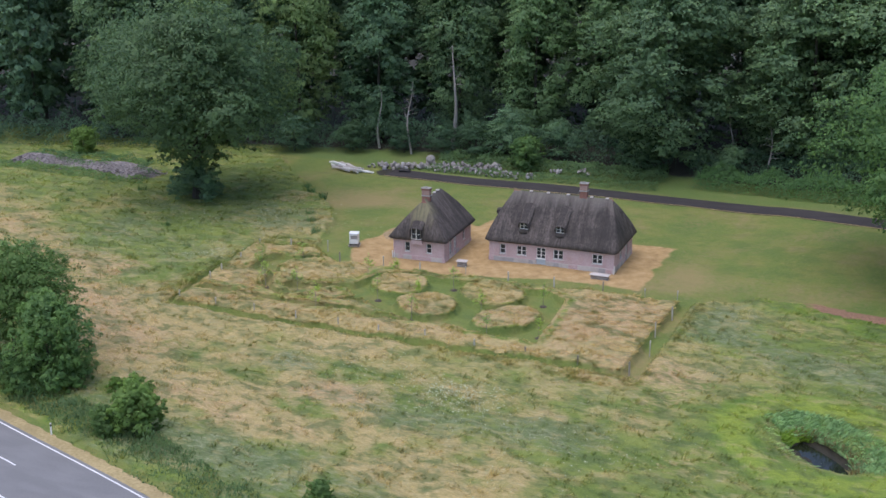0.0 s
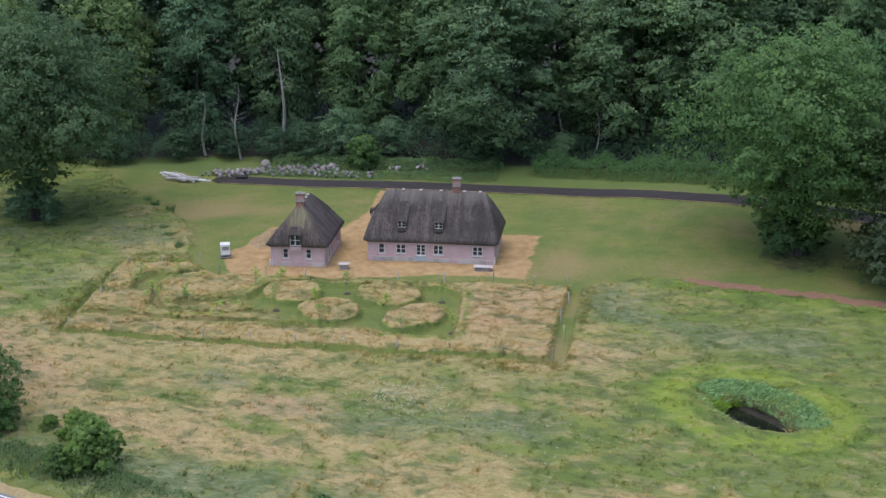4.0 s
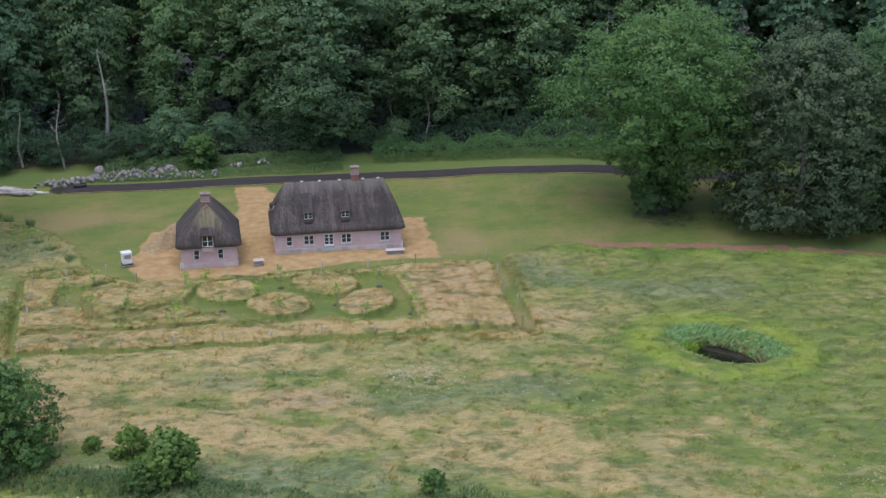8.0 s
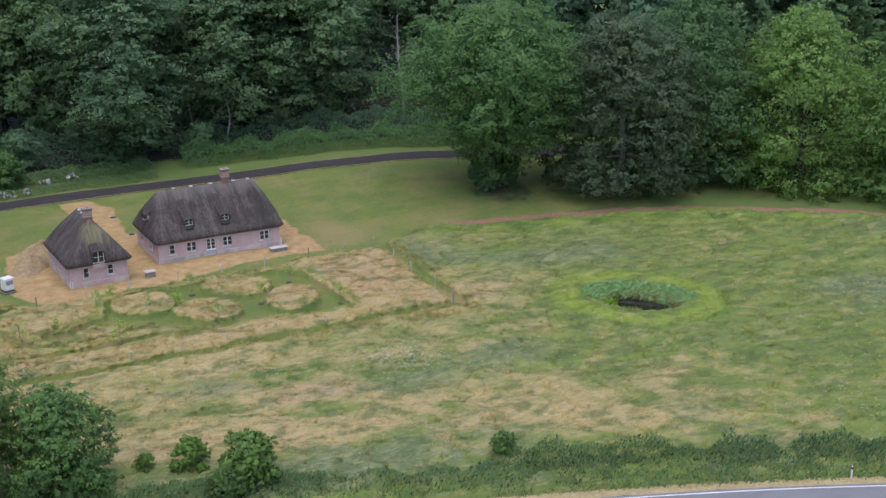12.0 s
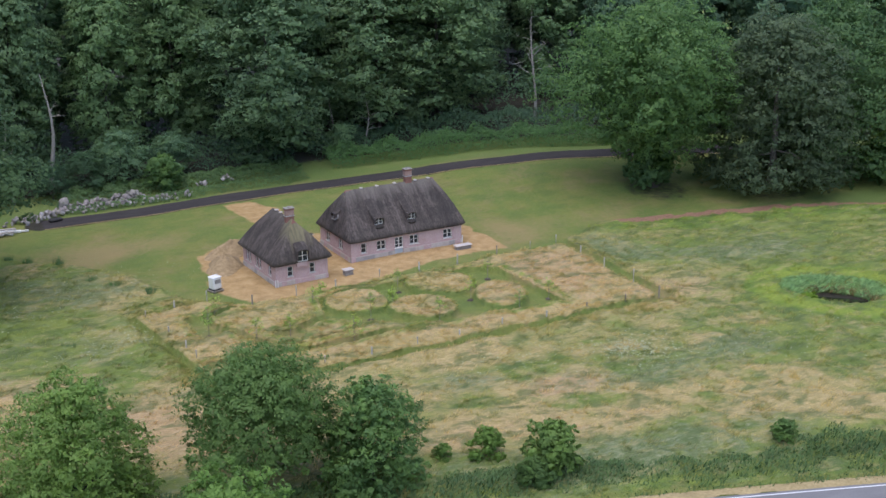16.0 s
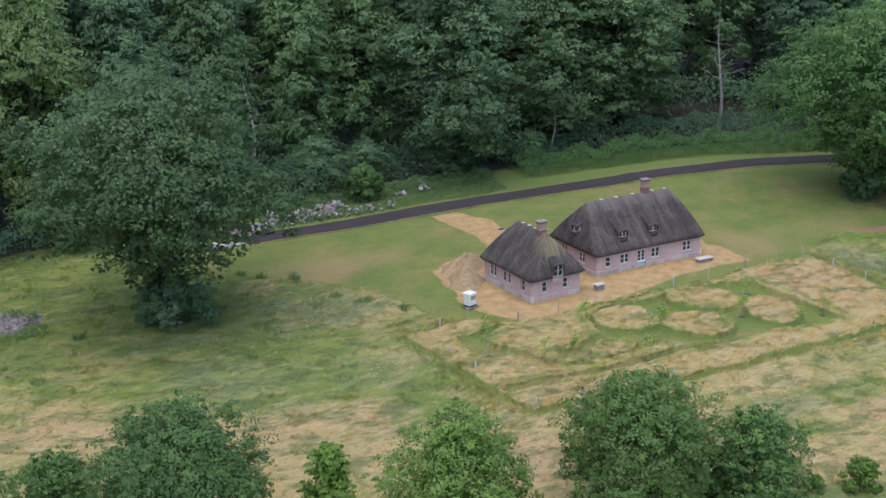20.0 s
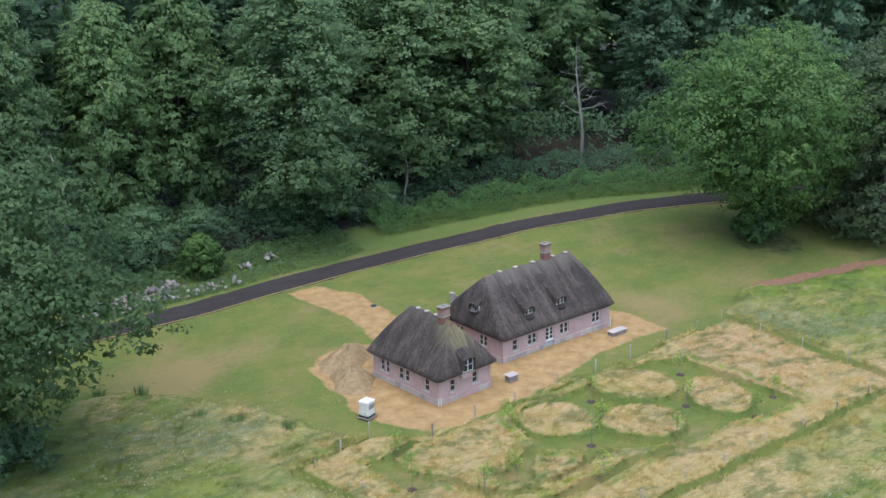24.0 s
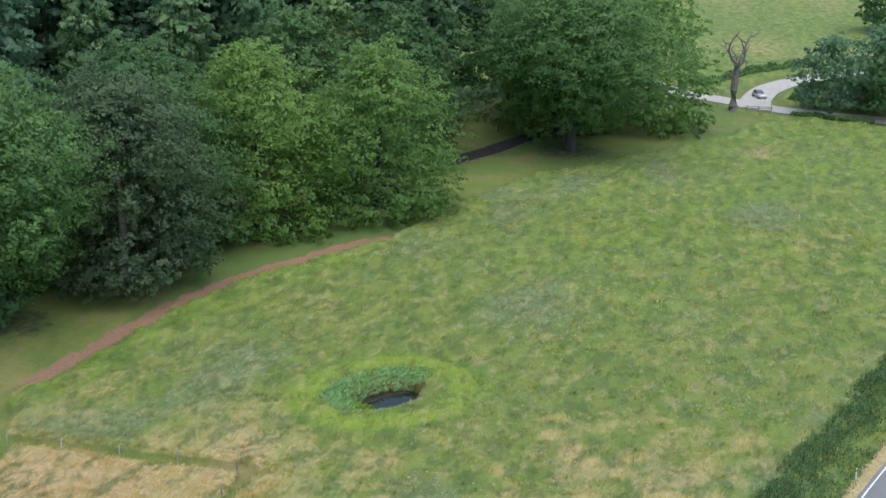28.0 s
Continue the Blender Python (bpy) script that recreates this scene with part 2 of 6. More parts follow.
def thatch_material():
    """Old thatch: straw combed down the slope, paler towards the ridge, mossy in places."""
    n = Nodes("weathered thatch")
    co = n.node("TexCoord")
    cross = n.node("VectorMath")
    cross.operation = "CROSS_PRODUCT"
    cross.inputs[1].default_value = (0, 0, 1)
    n.link(co.outputs["Normal"], cross.inputs[0])
    unit = n.node("VectorMath")
    unit.operation = "NORMALIZE"
    n.link(cross.outputs[0], unit.inputs[0])
    dot = n.node("VectorMath")
    dot.operation = "DOT_PRODUCT"
    n.link(unit.outputs[0], dot.inputs[0])
    n.link(co.outputs["Object"], dot.inputs[1])
    sep = n.node("SeparateXYZ")
    n.link(co.outputs["Object"], sep.inputs[0])
    comb = n.node("CombineXYZ")
    n.link(dot.outputs["Value"], comb.inputs[0])
    n.link(n.math("MULTIPLY", sep.outputs[2], 0.16), comb.inputs[1])
    run = comb.outputs[0]
    wide = n.noise(run, 0.9, 4, 0.6)
    fine = n.noise(run, 6.0, 6, 0.7)
    grit = n.noise(n.local((1, 1, 0.6)), 4.0, 6, 0.8)
    f = n.math("ADD", n.math("MULTIPLY", wide, 0.34), n.math("MULTIPLY", fine, 0.30))
    f = n.math("ADD", f, n.math("MULTIPLY", grit, 0.36))
    c = n.ramp(f, [(0.38, (0.026, 0.021, 0.019)), (0.49, (0.068, 0.056, 0.050)), (0.60, (0.160, 0.134, 0.118))])
    stain = n.noise(n.local(), 0.35, 4, 0.6)
    c = n.mix(n.value(stain, 0.42, 0.62, 0.0, 0.6), c, (0.030, 0.027, 0.025))
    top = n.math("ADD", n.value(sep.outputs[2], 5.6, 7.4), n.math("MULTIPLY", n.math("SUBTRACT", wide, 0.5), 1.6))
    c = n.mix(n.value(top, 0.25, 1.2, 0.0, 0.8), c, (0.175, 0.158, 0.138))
    moss = n.noise(run, 2.2, 5, 0.7)
    c = n.mix(n.value(n.math("MULTIPLY", moss, n.attr("moss")), 0.26, 0.60, 0.0, 0.85), c, (0.225, 0.205, 0.115))
    n.bump(n.math("ADD", fine, n.math("MULTIPLY", grit, 0.7)), 0.9, 0.09)
    return n.done(c, 0.95)


def brick_material():
    n = Nodes("pale washed brick")
    b = n.node("TexBrick", Scale=1.0)
    for key, v in (("Brick Width", 0.25), ("Row Height", 0.075), ("Mortar Size", 0.006)):
        b.inputs[key].default_value = v
    b.inputs["Color1"].default_value = (0.43, 0.285, 0.285, 1)
    b.inputs["Color2"].default_value = (0.54, 0.380, 0.380, 1)
    b.inputs["Mortar"].default_value = (0.58, 0.50, 0.46, 1)
    co = n.node("TexCoord")
    sep = n.node("SeparateXYZ")
    n.link(co.outputs["Object"], sep.inputs[0])
    comb = n.node("CombineXYZ")
    n.link(n.math("ADD", sep.outputs[0], sep.outputs[1]), comb.inputs[0])
    n.link(sep.outputs[2], comb.inputs[1])
    n.link(comb.outputs[0], b.inputs["Vector"])
    wash = n.noise(n.local(), 1.4, 5, 0.65)
    c = n.mix(n.value(wash, 0.36, 0.62, 0.1, 0.75), b.outputs["Color"], (0.54, 0.42, 0.435))
    mott = n.noise(n.local(), 6.5, 5, 0.75)
    c = n.mix(n.value(mott, 0.48, 0.66, 0.0, 0.6), c, (0.36, 0.235, 0.235))
    c = n.mix(n.value(mott, 0.46, 0.30, 0.0, 0.5), c, (0.66, 0.55, 0.55))
    stain = n.noise(n.local((1.5, 1.5, 0.5)), 0.9, 5)
    c = n.mix(n.value(stain, 0.5, 0.75, 0.0, 0.45), c, (0.40, 0.27, 0.23))
    n.bump(b.outputs["Fac"], 0.25, 0.01)
    return n.done(c, 0.88)


def asphalt_material(name, a, b):
    n = Nodes(name)
    f = n.noise(n.coords(), 14.0, 5, 0.7)
    w = n.noise(n.coords((0.3, 1, 1), -13), 0.8, 4)
    c = n.mix(n.value(f, 0.3, 0.7), a, b)
    c = n.mix(n.value(w, 0.4, 0.7, 0, 0.4), c, tuple(v * 1.25 for v in b))
    n.bump(f, 0.3, 0.01)
    n.bsdf.inputs["Specular IOR Level"].default_value = 0.2
    return n.done(c, 0.9)


GROUND = ground_material()
BLADES = blade_material()
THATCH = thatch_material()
BRICK = brick_material()
DRIVE = asphalt_material("dark drive tarmac", (0.028, 0.026, 0.027), (0.056, 0.051, 0.051))
ROAD = asphalt_material("road asphalt", (0.155, 0.155, 0.158), (0.215, 0.214, 0.214))
VERGE = simple("dry verge", (0.30, 0.235, 0.105), (0.50, 0.39, 0.20), 4.0, 0.95, 0.5, dist=0.05)
LINE = simple("road paint", (0.70, 0.70, 0.70), (0.80, 0.80, 0.79), 6.0, 0.6, 0.1)
# oak and beech greens carry extra blue: distance haze put into the colour
LEAF_OAK = foliage("oak leaves", (0.090, 0.158, 0.116), (0.184, 0.274, 0.146))
LEAF_DARK = foliage("dark oak leaves", (0.056, 0.100, 0.066), (0.112, 0.174, 0.094))
LEAF_BEECH = foliage("beech leaves", (0.086, 0.150, 0.110), (0.178, 0.262, 0.142))
# lighter copy for front trees of the wood: sunlight put into the green
LEAF_WOOD = foliage("wood leaves with sunlight in colour", (0.104, 0.166, 0.104), (0.220, 0.304, 0.146), 0.02)
LEAF_LIME = foliage("bright leaves", (0.086, 0.160, 0.068), (0.184, 0.280, 0.092), 0.01)
# darker copy of the wood's leaf green: shade put into the colour
LEAF_SHADE = foliage("wood leaves with shade in colour", (0.048, 0.094, 0.062), (0.092, 0.156, 0.092))
LEAF_GREY = foliage("grey-green leaves", (0.064, 0.096, 0.066), (0.124, 0.164, 0.098))
LEAF_PALE = foliage("pale fresh leaves", (0.110, 0.190, 0.052), (0.200, 0.300, 0.082))
LEAF_BUSH = foliage("bush leaves", (0.064, 0.120, 0.058), (0.134, 0.214, 0.082))
BARK = simple("bark", (0.045, 0.040, 0.034), (0.085, 0.076, 0.064), 5.0, 0.95, 0.6)
PALEBARK = simple("pale dead bark", (0.26, 0.24, 0.22), (0.38, 0.36, 0.33), 5.0, 0.9, 0.5)
WHITE = simple("white paint", (0.74, 0.74, 0.72), (0.82, 0.82, 0.80), 9.0, 0.5, 0.1)
GRANITE = simple("pale granite", (0.32, 0.30, 0.295), (0.46, 0.44, 0.43), 7.0, 0.8, 0.4)
STONE = simple("field stone", (0.20, 0.19, 0.17), (0.44, 0.41, 0.38), 3.0, 0.9, 0.5)
PALESTONE = simple("pale plaster stone", (0.46, 0.42, 0.39), (0.58, 0.53, 0.50), 4.0, 0.85, 0.3)
WOOD = simple("weathered wood", (0.24, 0.21, 0.17), (0.38, 0.34, 0.29), 8.0, 0.85, 0.3)
REDBRICK = simple("chimney brick", (0.21, 0.092, 0.072), (0.33, 0.175, 0.145), 9.0, 0.9, 0.4)
DARK = simple("dark rubber", (0.018, 0.018, 0.018), (0.030, 0.030, 0.030), 9.0, 0.7, 0.1)
glass = Nodes("window glass")
GLASS = glass.done((0.035, 0.042, 0.05), 0.06)
water = Nodes("pond water")
water.bump(water.noise(water.coords(), 3.0, 3), 0.05, 0.02)
WATER = water.done((0.012, 0.014, 0.010), 0.04)

# ---- building helpers ----


def part(name, bm, material, parent=None, label=""):
    """Links a bmesh as one mesh object under a thing or a part."""
    me = bpy.data.meshes.new(name)
    bm.to_mesh(me)
    bm.free()
    me.materials.append(material)
    ob = new(name, me)
    if parent is not None:
        ob.parent = parent
    return tagged(ob, label)


def shape(name, verts, faces, material, parent=None, label="", smooth=False):
    me = bpy.data.meshes.new(name)
    me.from_pydata([tuple(v) for v in verts], [], faces)
    me.materials.append(material)
    if smooth:
        me.shade_smooth()
    me.update()
    ob = new(name, me)
    if parent is not None:
        ob.parent = parent
    return tagged(ob, label)


def thing(name, m, label, category, group="", kind=""):
    ob = new(name)
    ob.empty_display_size = 0.2
    ob.matrix_basis = m
    return tagged(ob, label, category, group, kind)


def box(bm, x0, x1, y0, y1, z0, z1, bevel=0.0):
    m = Matrix.LocRotScale(((x0 + x1) / 2, (y0 + y1) / 2, (z0 + z1) / 2), None, (x1 - x0, y1 - y0, z1 - z0))
    made = bmesh.ops.create_cube(bm, size=1.0, matrix=m)
    if bevel:
        edges = list({e for v in made["verts"] for e in v.link_edges})
        bmesh.ops.bevel(bm, geom=edges, offset=bevel, segments=1, affect="EDGES")


def boxed(*args, bevel=0.0):
    bm = bmesh.new()
    box(bm, *args, bevel=bevel)
    return bm


def tube(bm, points, radii, sides=6):
    """A tapered tube along points."""
    rings = []
    for i, (p, r) in enumerate(zip(points, radii)):
        p = Vector(p)
        a, b = Vector(points[max(0, i - 1)]), Vector(points[min(len(points) - 1, i + 1)])
        q = (b - a).to_track_quat("Z", "Y")
        rings.append([bm.verts.new(p + q @ Vector((r * math.cos(2 * math.pi * k / sides), r * math.sin(2 * math.pi * k / sides), 0))) for k in range(sides)])
    for lo, hi in zip(rings, rings[1:]):
        for k in range(sides):
            bm.faces.new((lo[k], lo[(k + 1) % sides], hi[(k + 1) % sides], hi[k]))
    bm.faces.new(rings[0][::-1])
    bm.faces.new(rings[-1])


def leaf_mesh(name, quads, material, soft=None):
    n, k = len(quads), quads.shape[1]
    me = bpy.data.meshes.new(name)
    me.vertices.add(n * k)
    me.vertices.foreach_set("co", quads.astype(np.float32).ravel())
    me.loops.add(n * k)
    me.loops.foreach_set("vertex_index", np.arange(n * k, dtype=np.int32))
    me.polygons.add(n)
    me.polygons.foreach_set("loop_start", np.arange(0, n * k, k, dtype=np.int32))
    me.update(calc_edges=True)
    if soft is not None:
        me.shade_smooth()
        me.normals_split_custom_set_from_vertices(np.repeat(soft, k, axis=0).astype(np.float32))
    me.materials.append(material)
    return me


def mesh_of(name, bm, material):
    me = bpy.data.meshes.new(name)
    bm.to_mesh(me)
    bm.free()
    me.materials.append(material)
    return me


def smooth(a, b, x):
    t = np.clip((np.asarray(x, float) - a) / (b - a), 0, 1)
    return t * t * (3 - 2 * t)


def line_distance(x, y, pts):
    """Distance from points to a polyline."""
    best = np.full(np.shape(x), 1e9)
    for (ax, ay), (bx, by) in zip(pts, pts[1:]):
        dx, dy = bx - ax, by - ay
        t = np.clip(((x - ax) * dx + (y - ay) * dy) / (dx * dx + dy * dy), 0, 1)
        best = np.minimum(best, np.hypot(x - ax - t * dx, y - ay - t * dy))
    return best


def inside(x, y, pts):
    """Signed distance to a polygon, positive inside."""
    hit = np.zeros(np.shape(x), bool)
    for (ax, ay), (bx, by) in zip(pts, pts[1:] + pts[:1]):
        if ay != by:
            hit ^= ((ay > y) != (by > y)) & (x < (bx - ax) * (y - ay) / (by - ay) + ax)
    d = line_distance(x, y, pts + pts[:1])
    return np.where(hit, d, -d)


def waves(x, y, seed, size):
    """Smooth random relief between about -1 and 1."""
    rng = np.random.RandomState(seed)
    out = np.zeros(np.shape(x))
    for k in range(14):
        a = rng.uniform(0, 2 * math.pi)
        f = 2 * math.pi / (size * rng.uniform(0.5, 1.8))
        out += np.sin(f * (x * math.cos(a) + y * math.sin(a)) + rng.uniform(0, 6.3))
    return out / 5.0


def curve(pts, steps=8):
    """A smooth line through points."""
    p = [pts[0]] + list(pts) + [pts[-1]]
    out = []
    for i in range(1, len(p) - 2):
        a, b, c, d = (np.array(p[i + k], float) for k in (-1, 0, 1, 2))
        for s in range(steps):
            t = s / steps
            out.append(tuple(0.5 * (2 * b + (c - a) * t + (2 * a - 5 * b + 4 * c - d) * t * t + (3 * b - a - 3 * c + d) * t ** 3)))
    return out + [tuple(map(float, pts[-1]))]


# ---- plan ----
DRIVE_LINE = curve([(-33, 30), (-21, 30.4), (-8, 32.2), (10, 33.8), (24, 32.8), (37, 28.6), (52, 24.5), (75, 18), (100, 4), (122, -12), (136, -20), (150, -25), (168, -33), (190, -46)])
ROAD_LINE = curve([(-180, -25), (-120, -40.5), (-60, -55), (-17.7, -65.1), (2, -69.8), (26, -76.5), (44, -83), (66, -91.5), (110, -109.5), (200, -151)])
ROAD_XY = tuple(zip(*ROAD_LINE))
GARDEN = [(-28.3, -10.8), (-24.2, -31.0), (-13, -30.8), (0.1, -29.9), (10, -29), (24.7, -27), (23.0, -7.2), (9, -9.2), (-6, -11.0), (-16, -12.2), (-21, -9.2)]
PATH_LINE = curve([(33.5, 0), (39.5, -1.4), (46, -2.2), (57, -3.6), (68, -7), (75, -10.4), (83, -14.5), (88, -18.5)])
LAWN = [(-55, 32), (-40, 17.6), (-31, 10), (-26.5, 4), (-24, -2), (-21.6, -7.8), (-16, -10.9), (-6, -9.9), (9, -8.1), (23, -6.3), (24.5, -5), (33, -0.4), (46, -2.4), (60, -4.5), (75, -10.4), (88, -19), (104, -23), (124, -30), (140, -42), (160, -58), (178, -64), (190, -50), (140, 10), (80, 36), (40, 50), (0, 50), (-60, 44)]
SAND = [(-17.5, 8.5), (-18.5, -4), (-15.5, -10.6), (-9, -9.6), (-1.5, -8.6), (3.5, -6.6), (8.5, -5.0), (17.6, -4), (16.8, 4.5), (16.4, 12.5), (11, 12), (3, 9.5), (-3, 12), (-3, 24), (-5.5, 29.6), (-9.5, 29), (-7.5, 17), (-9, 10.5), (-14, 11)]


SIDE_A = curve([(163, -133), (181, -92), (185, -76), (187.5, -66), (193, -56), (202, -44), (220, -30)])
SIDE_B = curve([(187, -62), (197, -62), (208, -64), (220, -70), (240, -86), (270, -115)])


STRAW_BAND = [(-80, -9), (-46, -26), (-29, -38), (-9, -50.5), (23, -59), (50, -64)]


def pond_shape(x, y, a, b):
    """Relative distance from the middle of the pond, 1 on an ellipse with half axes a and b."""
    u, v = (x - 42.9) * 0.788 - (y + 33.5) * 0.616, (x - 42.9) * 0.616 + (y + 33.5) * 0.788
    return np.hypot(u / a, v / b)


def height(x, y):
    """The lie of the land, without the grass on it."""
    x, y = np.asarray(x, float), np.asarray(y, float)
    z = -0.25 * smooth(22, 45, x) * (1 - smooth(-8, 4, y)) + 2.0 * smooth(15, 42, x) * smooth(0, 29, y) * (1 - smooth(60, 110, x))
    z = z + np.clip(0.07 * (y - 37 + 8 * smooth(20, 60, x)), 0, 6) * (1 - smooth(110, 150, x))
    z = z - 0.65 * (1 - smooth(0.45, 1.0, pond_shape(x, y, 6.6, 4.6))) - 0.2 * (1 - smooth(0.80, 1.1, pond_shape(x, y, 3.9, 1.7)))
    road = line_distance(x, y, ROAD_LINE)
    z = z * smooth(4, 10, road) - 0.20 * smooth(4.4, 5.6, road) * (1 - smooth(6.0, 8.5, road))
    south = y < np.interp(x, *ROAD_XY)
    z = z + np.where(south, 1.0, 1.0 * (1 - smooth(8, 34, road)) + 0.25 * smooth(8, 16, road) * (1 - smooth(20, 60, road))) * (1 - smooth(70, 130, x))
    return z + 0.10 * waves(x, y, 3, 22) * smooth(5, 12, road)


CORE = [(-3, -12), (3, -10.8), (9.8, -10.4), (12.4, -12.5), (13.2, -17), (14.2, -24.9), (9, -25.3), (2.5, -24.9), (-3, -23.7), (-7.5, -21.7), (-10.3, -19.2), (-9.8, -16), (-9.4, -13), (-6.5, -11.6)]
ISLANDS = [(4.5, -13.7, 3.50, 3.95, 45), (9, -19.8, 2.82, 4.07, -20), (-5.9, -15.4, 3.16, 3.50, 45), (-0.1, -19.9, 3.16, 3.73, 45)]
GAPS = [  # (half width, line) of the narrow mown paths round the tall grass
    (0.45, [(-9.5, -18.5), (-12, -19.2), (-13.6, -20.8), (-15.2, -21.8)]), (1.10, [(-14.6, -21.6), (-15.4, -21.6)]),
    (1.20, [(-22.6, -14.0), (-22.3, -17.9)]), (0.25, [(-22.4, -17), (-20.2, -18.2), (-19.2, -21), (-17.5, -23.4), (-14.8, -24.6)]),
    (0.25, [(-21.6, -13.0), (-18.5, -12.2)]), (0.30, [(2.5, -24.9), (-3, -25.2), (-6, -25.2), (-10, -26), (-15, -26.2), (-20, -26.6)]),
    (0.25, [(-7.5, -21.7), (-9.5, -23.2), (-13, -23.8)]), (0.60, [(-24, -26.5), (-20, -26.5)])]


def zones(x, y):
    """How far each place is mown, sandy, dry, lush, bare or darkened under trees, or covered with chips."""
    wob = 0.5 * waves(x, y, 11, 6)
    garden = inside(x, y, GARDEN)
    lawn = inside(x, y, LAWN) + wob
    mown = smooth(-0.4, 0.4, lawn)
    mown = np.where(garden > 0, 0, mown)
    core = smooth(-0.15, 0.15, inside(x, y, CORE) + 0.25 * wob)
    rim = np.exp(-((inside(x, y, CORE) + 0.7) / 0.5) ** 2)
    for cx, cy, rx, ry, turn in ISLANDS:
        ca, sa = math.cos(radians(turn)), math.sin(radians(turn))
        u, v = (x - cx) * ca + (y - cy) * sa, -(x - cx) * sa + (y - cy) * ca
        core = core * smooth(0.94, 1.08, np.hypot(u / rx, v / ry) + 0.06 * wob)
        rim = np.maximum(rim, np.exp(-((np.hypot(u / rx, v / ry) - 0.97) / 0.06) ** 2))
    mown = np.maximum(mown, core)
    for half, path in GAPS:
        gap = line_distance(x, y, curve(path, 6))
        mown = np.maximum(mown, (1 - smooth(half + 0.05, half + 0.32, gap + 0.2 * wob)) * (garden > 0))
        rim = np.maximum(rim, 0.8 * np.exp(-((gap - half - 0.8) / 0.4) ** 2) * (garden > 0))
    edge = np.abs(garden + 0.40)
    mown = np.maximum(mown, 1 - smooth(0.22, 0.48, edge))
    side = line_distance(x, y, [(24.9, -27.5), (23.6, -7), (24.6, -4)])
    mown = np.maximum(mown, (1 - smooth(0.6, 1.1, side)) * (x > 23.2))
    road = line_distance(x, y, ROAD_LINE)
    mown = np.maximum(mown, 1 - smooth(4.9, 5.4, road))
    junction = np.minimum(line_distance(x, y, SIDE_A), line_distance(x, y, SIDE_B))
    mown = np.maximum(mown, 1 - smooth(4.0, 5.0, junction))
    drive = line_distance(x, y, DRIVE_LINE)
    sand = smooth(-0.9, 0.9, inside(x, y, SAND) + 0.7 * wob)
    dry = 0.56 + 0.16 * waves(x, y, 5, 30) + 0.10 * waves(x, y, 6, 9)
    dry += 0.34 * smooth(-1, 1, garden) - 0.25 * smooth(26, 42, x) * (1 - smooth(10, 30, np.abs(y + 25)))
    dry -= 0.34 * smooth(26, 55, x) + 0.30 * smooth(2, 12, y)
    dry += 0.28 * np.exp(-((x + 24) / 16) ** 2 - ((y + 38) / 6) ** 2) + 0.18 * np.exp(-((y + 50) / 6) ** 2) * smooth(-34, -26, x) * (1 - smooth(12, 36, x))
    dry -= 0.15 * (1 - smooth(-38, -28, x)) * smooth(-32, -18, y) - 0.10 * (1 - smooth(-60, -45, x))
    dry += 0.25 * np.exp(-((x - 17) / 7) ** 2 - ((y + 14) / 6) ** 2)
    bx, by = zip(*STRAW_BAND)
    above = y - np.interp(x, bx, by)
    band = np.exp(-(line_distance(x, y, STRAW_BAND) / 5.0) ** 2) * smooth(-90, -75, x) * (1 - smooth(14, 34, x))
    west = (1 - smooth(-40, -28, x)) * smooth(4, 10, above) * (mown < 0.5)
    drift = smooth(-26, -8, x) * (1 - smooth(-38, -34, y)) * (x < 60)
    dry += 0.16 * band - drift * (0.10 + 0.22 * waves(x, y, 18, 6) + 0.14 * waves(x, y, 19, 2.6)) - 0.30 * west - 0.03 * smooth(-10, 10, x) * (garden < 0) + 0.10 * waves(x, y, 20, 3.2) - 0.10 * smooth(38, 60, x)
    pond = pond_shape(x, y, 9.6, 8.2)
    lush = 0.9 * np.exp(-((pond - 0.80) / 0.20) ** 2) + smooth(34, 110, x) * (0.55 + 0.30 * waves(x, y, 9, 16))
    lush += 0.7 * (1 - smooth(1, 5, np.abs(line_distance(x, y, PATH_LINE) - 3.0))) * (y < -1) 
    field = smooth(214, 222, x)
    dry = np.where(x > 210, 0.12 + 0.75 * np.exp(-((x - 262) / 12) ** 2) + 0.5 * np.exp(-((x - 345) / 25) ** 2), dry)
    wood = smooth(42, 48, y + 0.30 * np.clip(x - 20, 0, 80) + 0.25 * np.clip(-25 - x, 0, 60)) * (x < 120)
    # discs under the trees: their shade and leaf litter put into ground colour
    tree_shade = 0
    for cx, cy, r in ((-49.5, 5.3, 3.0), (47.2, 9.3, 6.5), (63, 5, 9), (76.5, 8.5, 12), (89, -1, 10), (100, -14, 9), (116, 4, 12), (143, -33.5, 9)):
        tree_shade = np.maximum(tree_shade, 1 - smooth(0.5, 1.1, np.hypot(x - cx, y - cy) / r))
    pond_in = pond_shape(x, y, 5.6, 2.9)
    soil_and_shade = np.maximum(np.maximum(wood, 0.52 * tree_shade), 0.8 * (1 - smooth(0.62, 0.76, pond_in)))
    soil_and_shade = np.maximum(soil_and_shade, (1 - smooth(1.9, 2.6, drive + 0.4 * wob)) * 0.9)
    chip = (1 - smooth(0.9, 1.5, line_distance(x, y, PATH_LINE) + 0.5 * wob + 0.35 * waves(x, y, 12, 2.5))) * smooth(30, 40, x)
    chip = np.maximum(chip, 0.8 * (1 - smooth(0.6, 1.2, np.hypot(x - 113, (y + 31) * 1.6))))
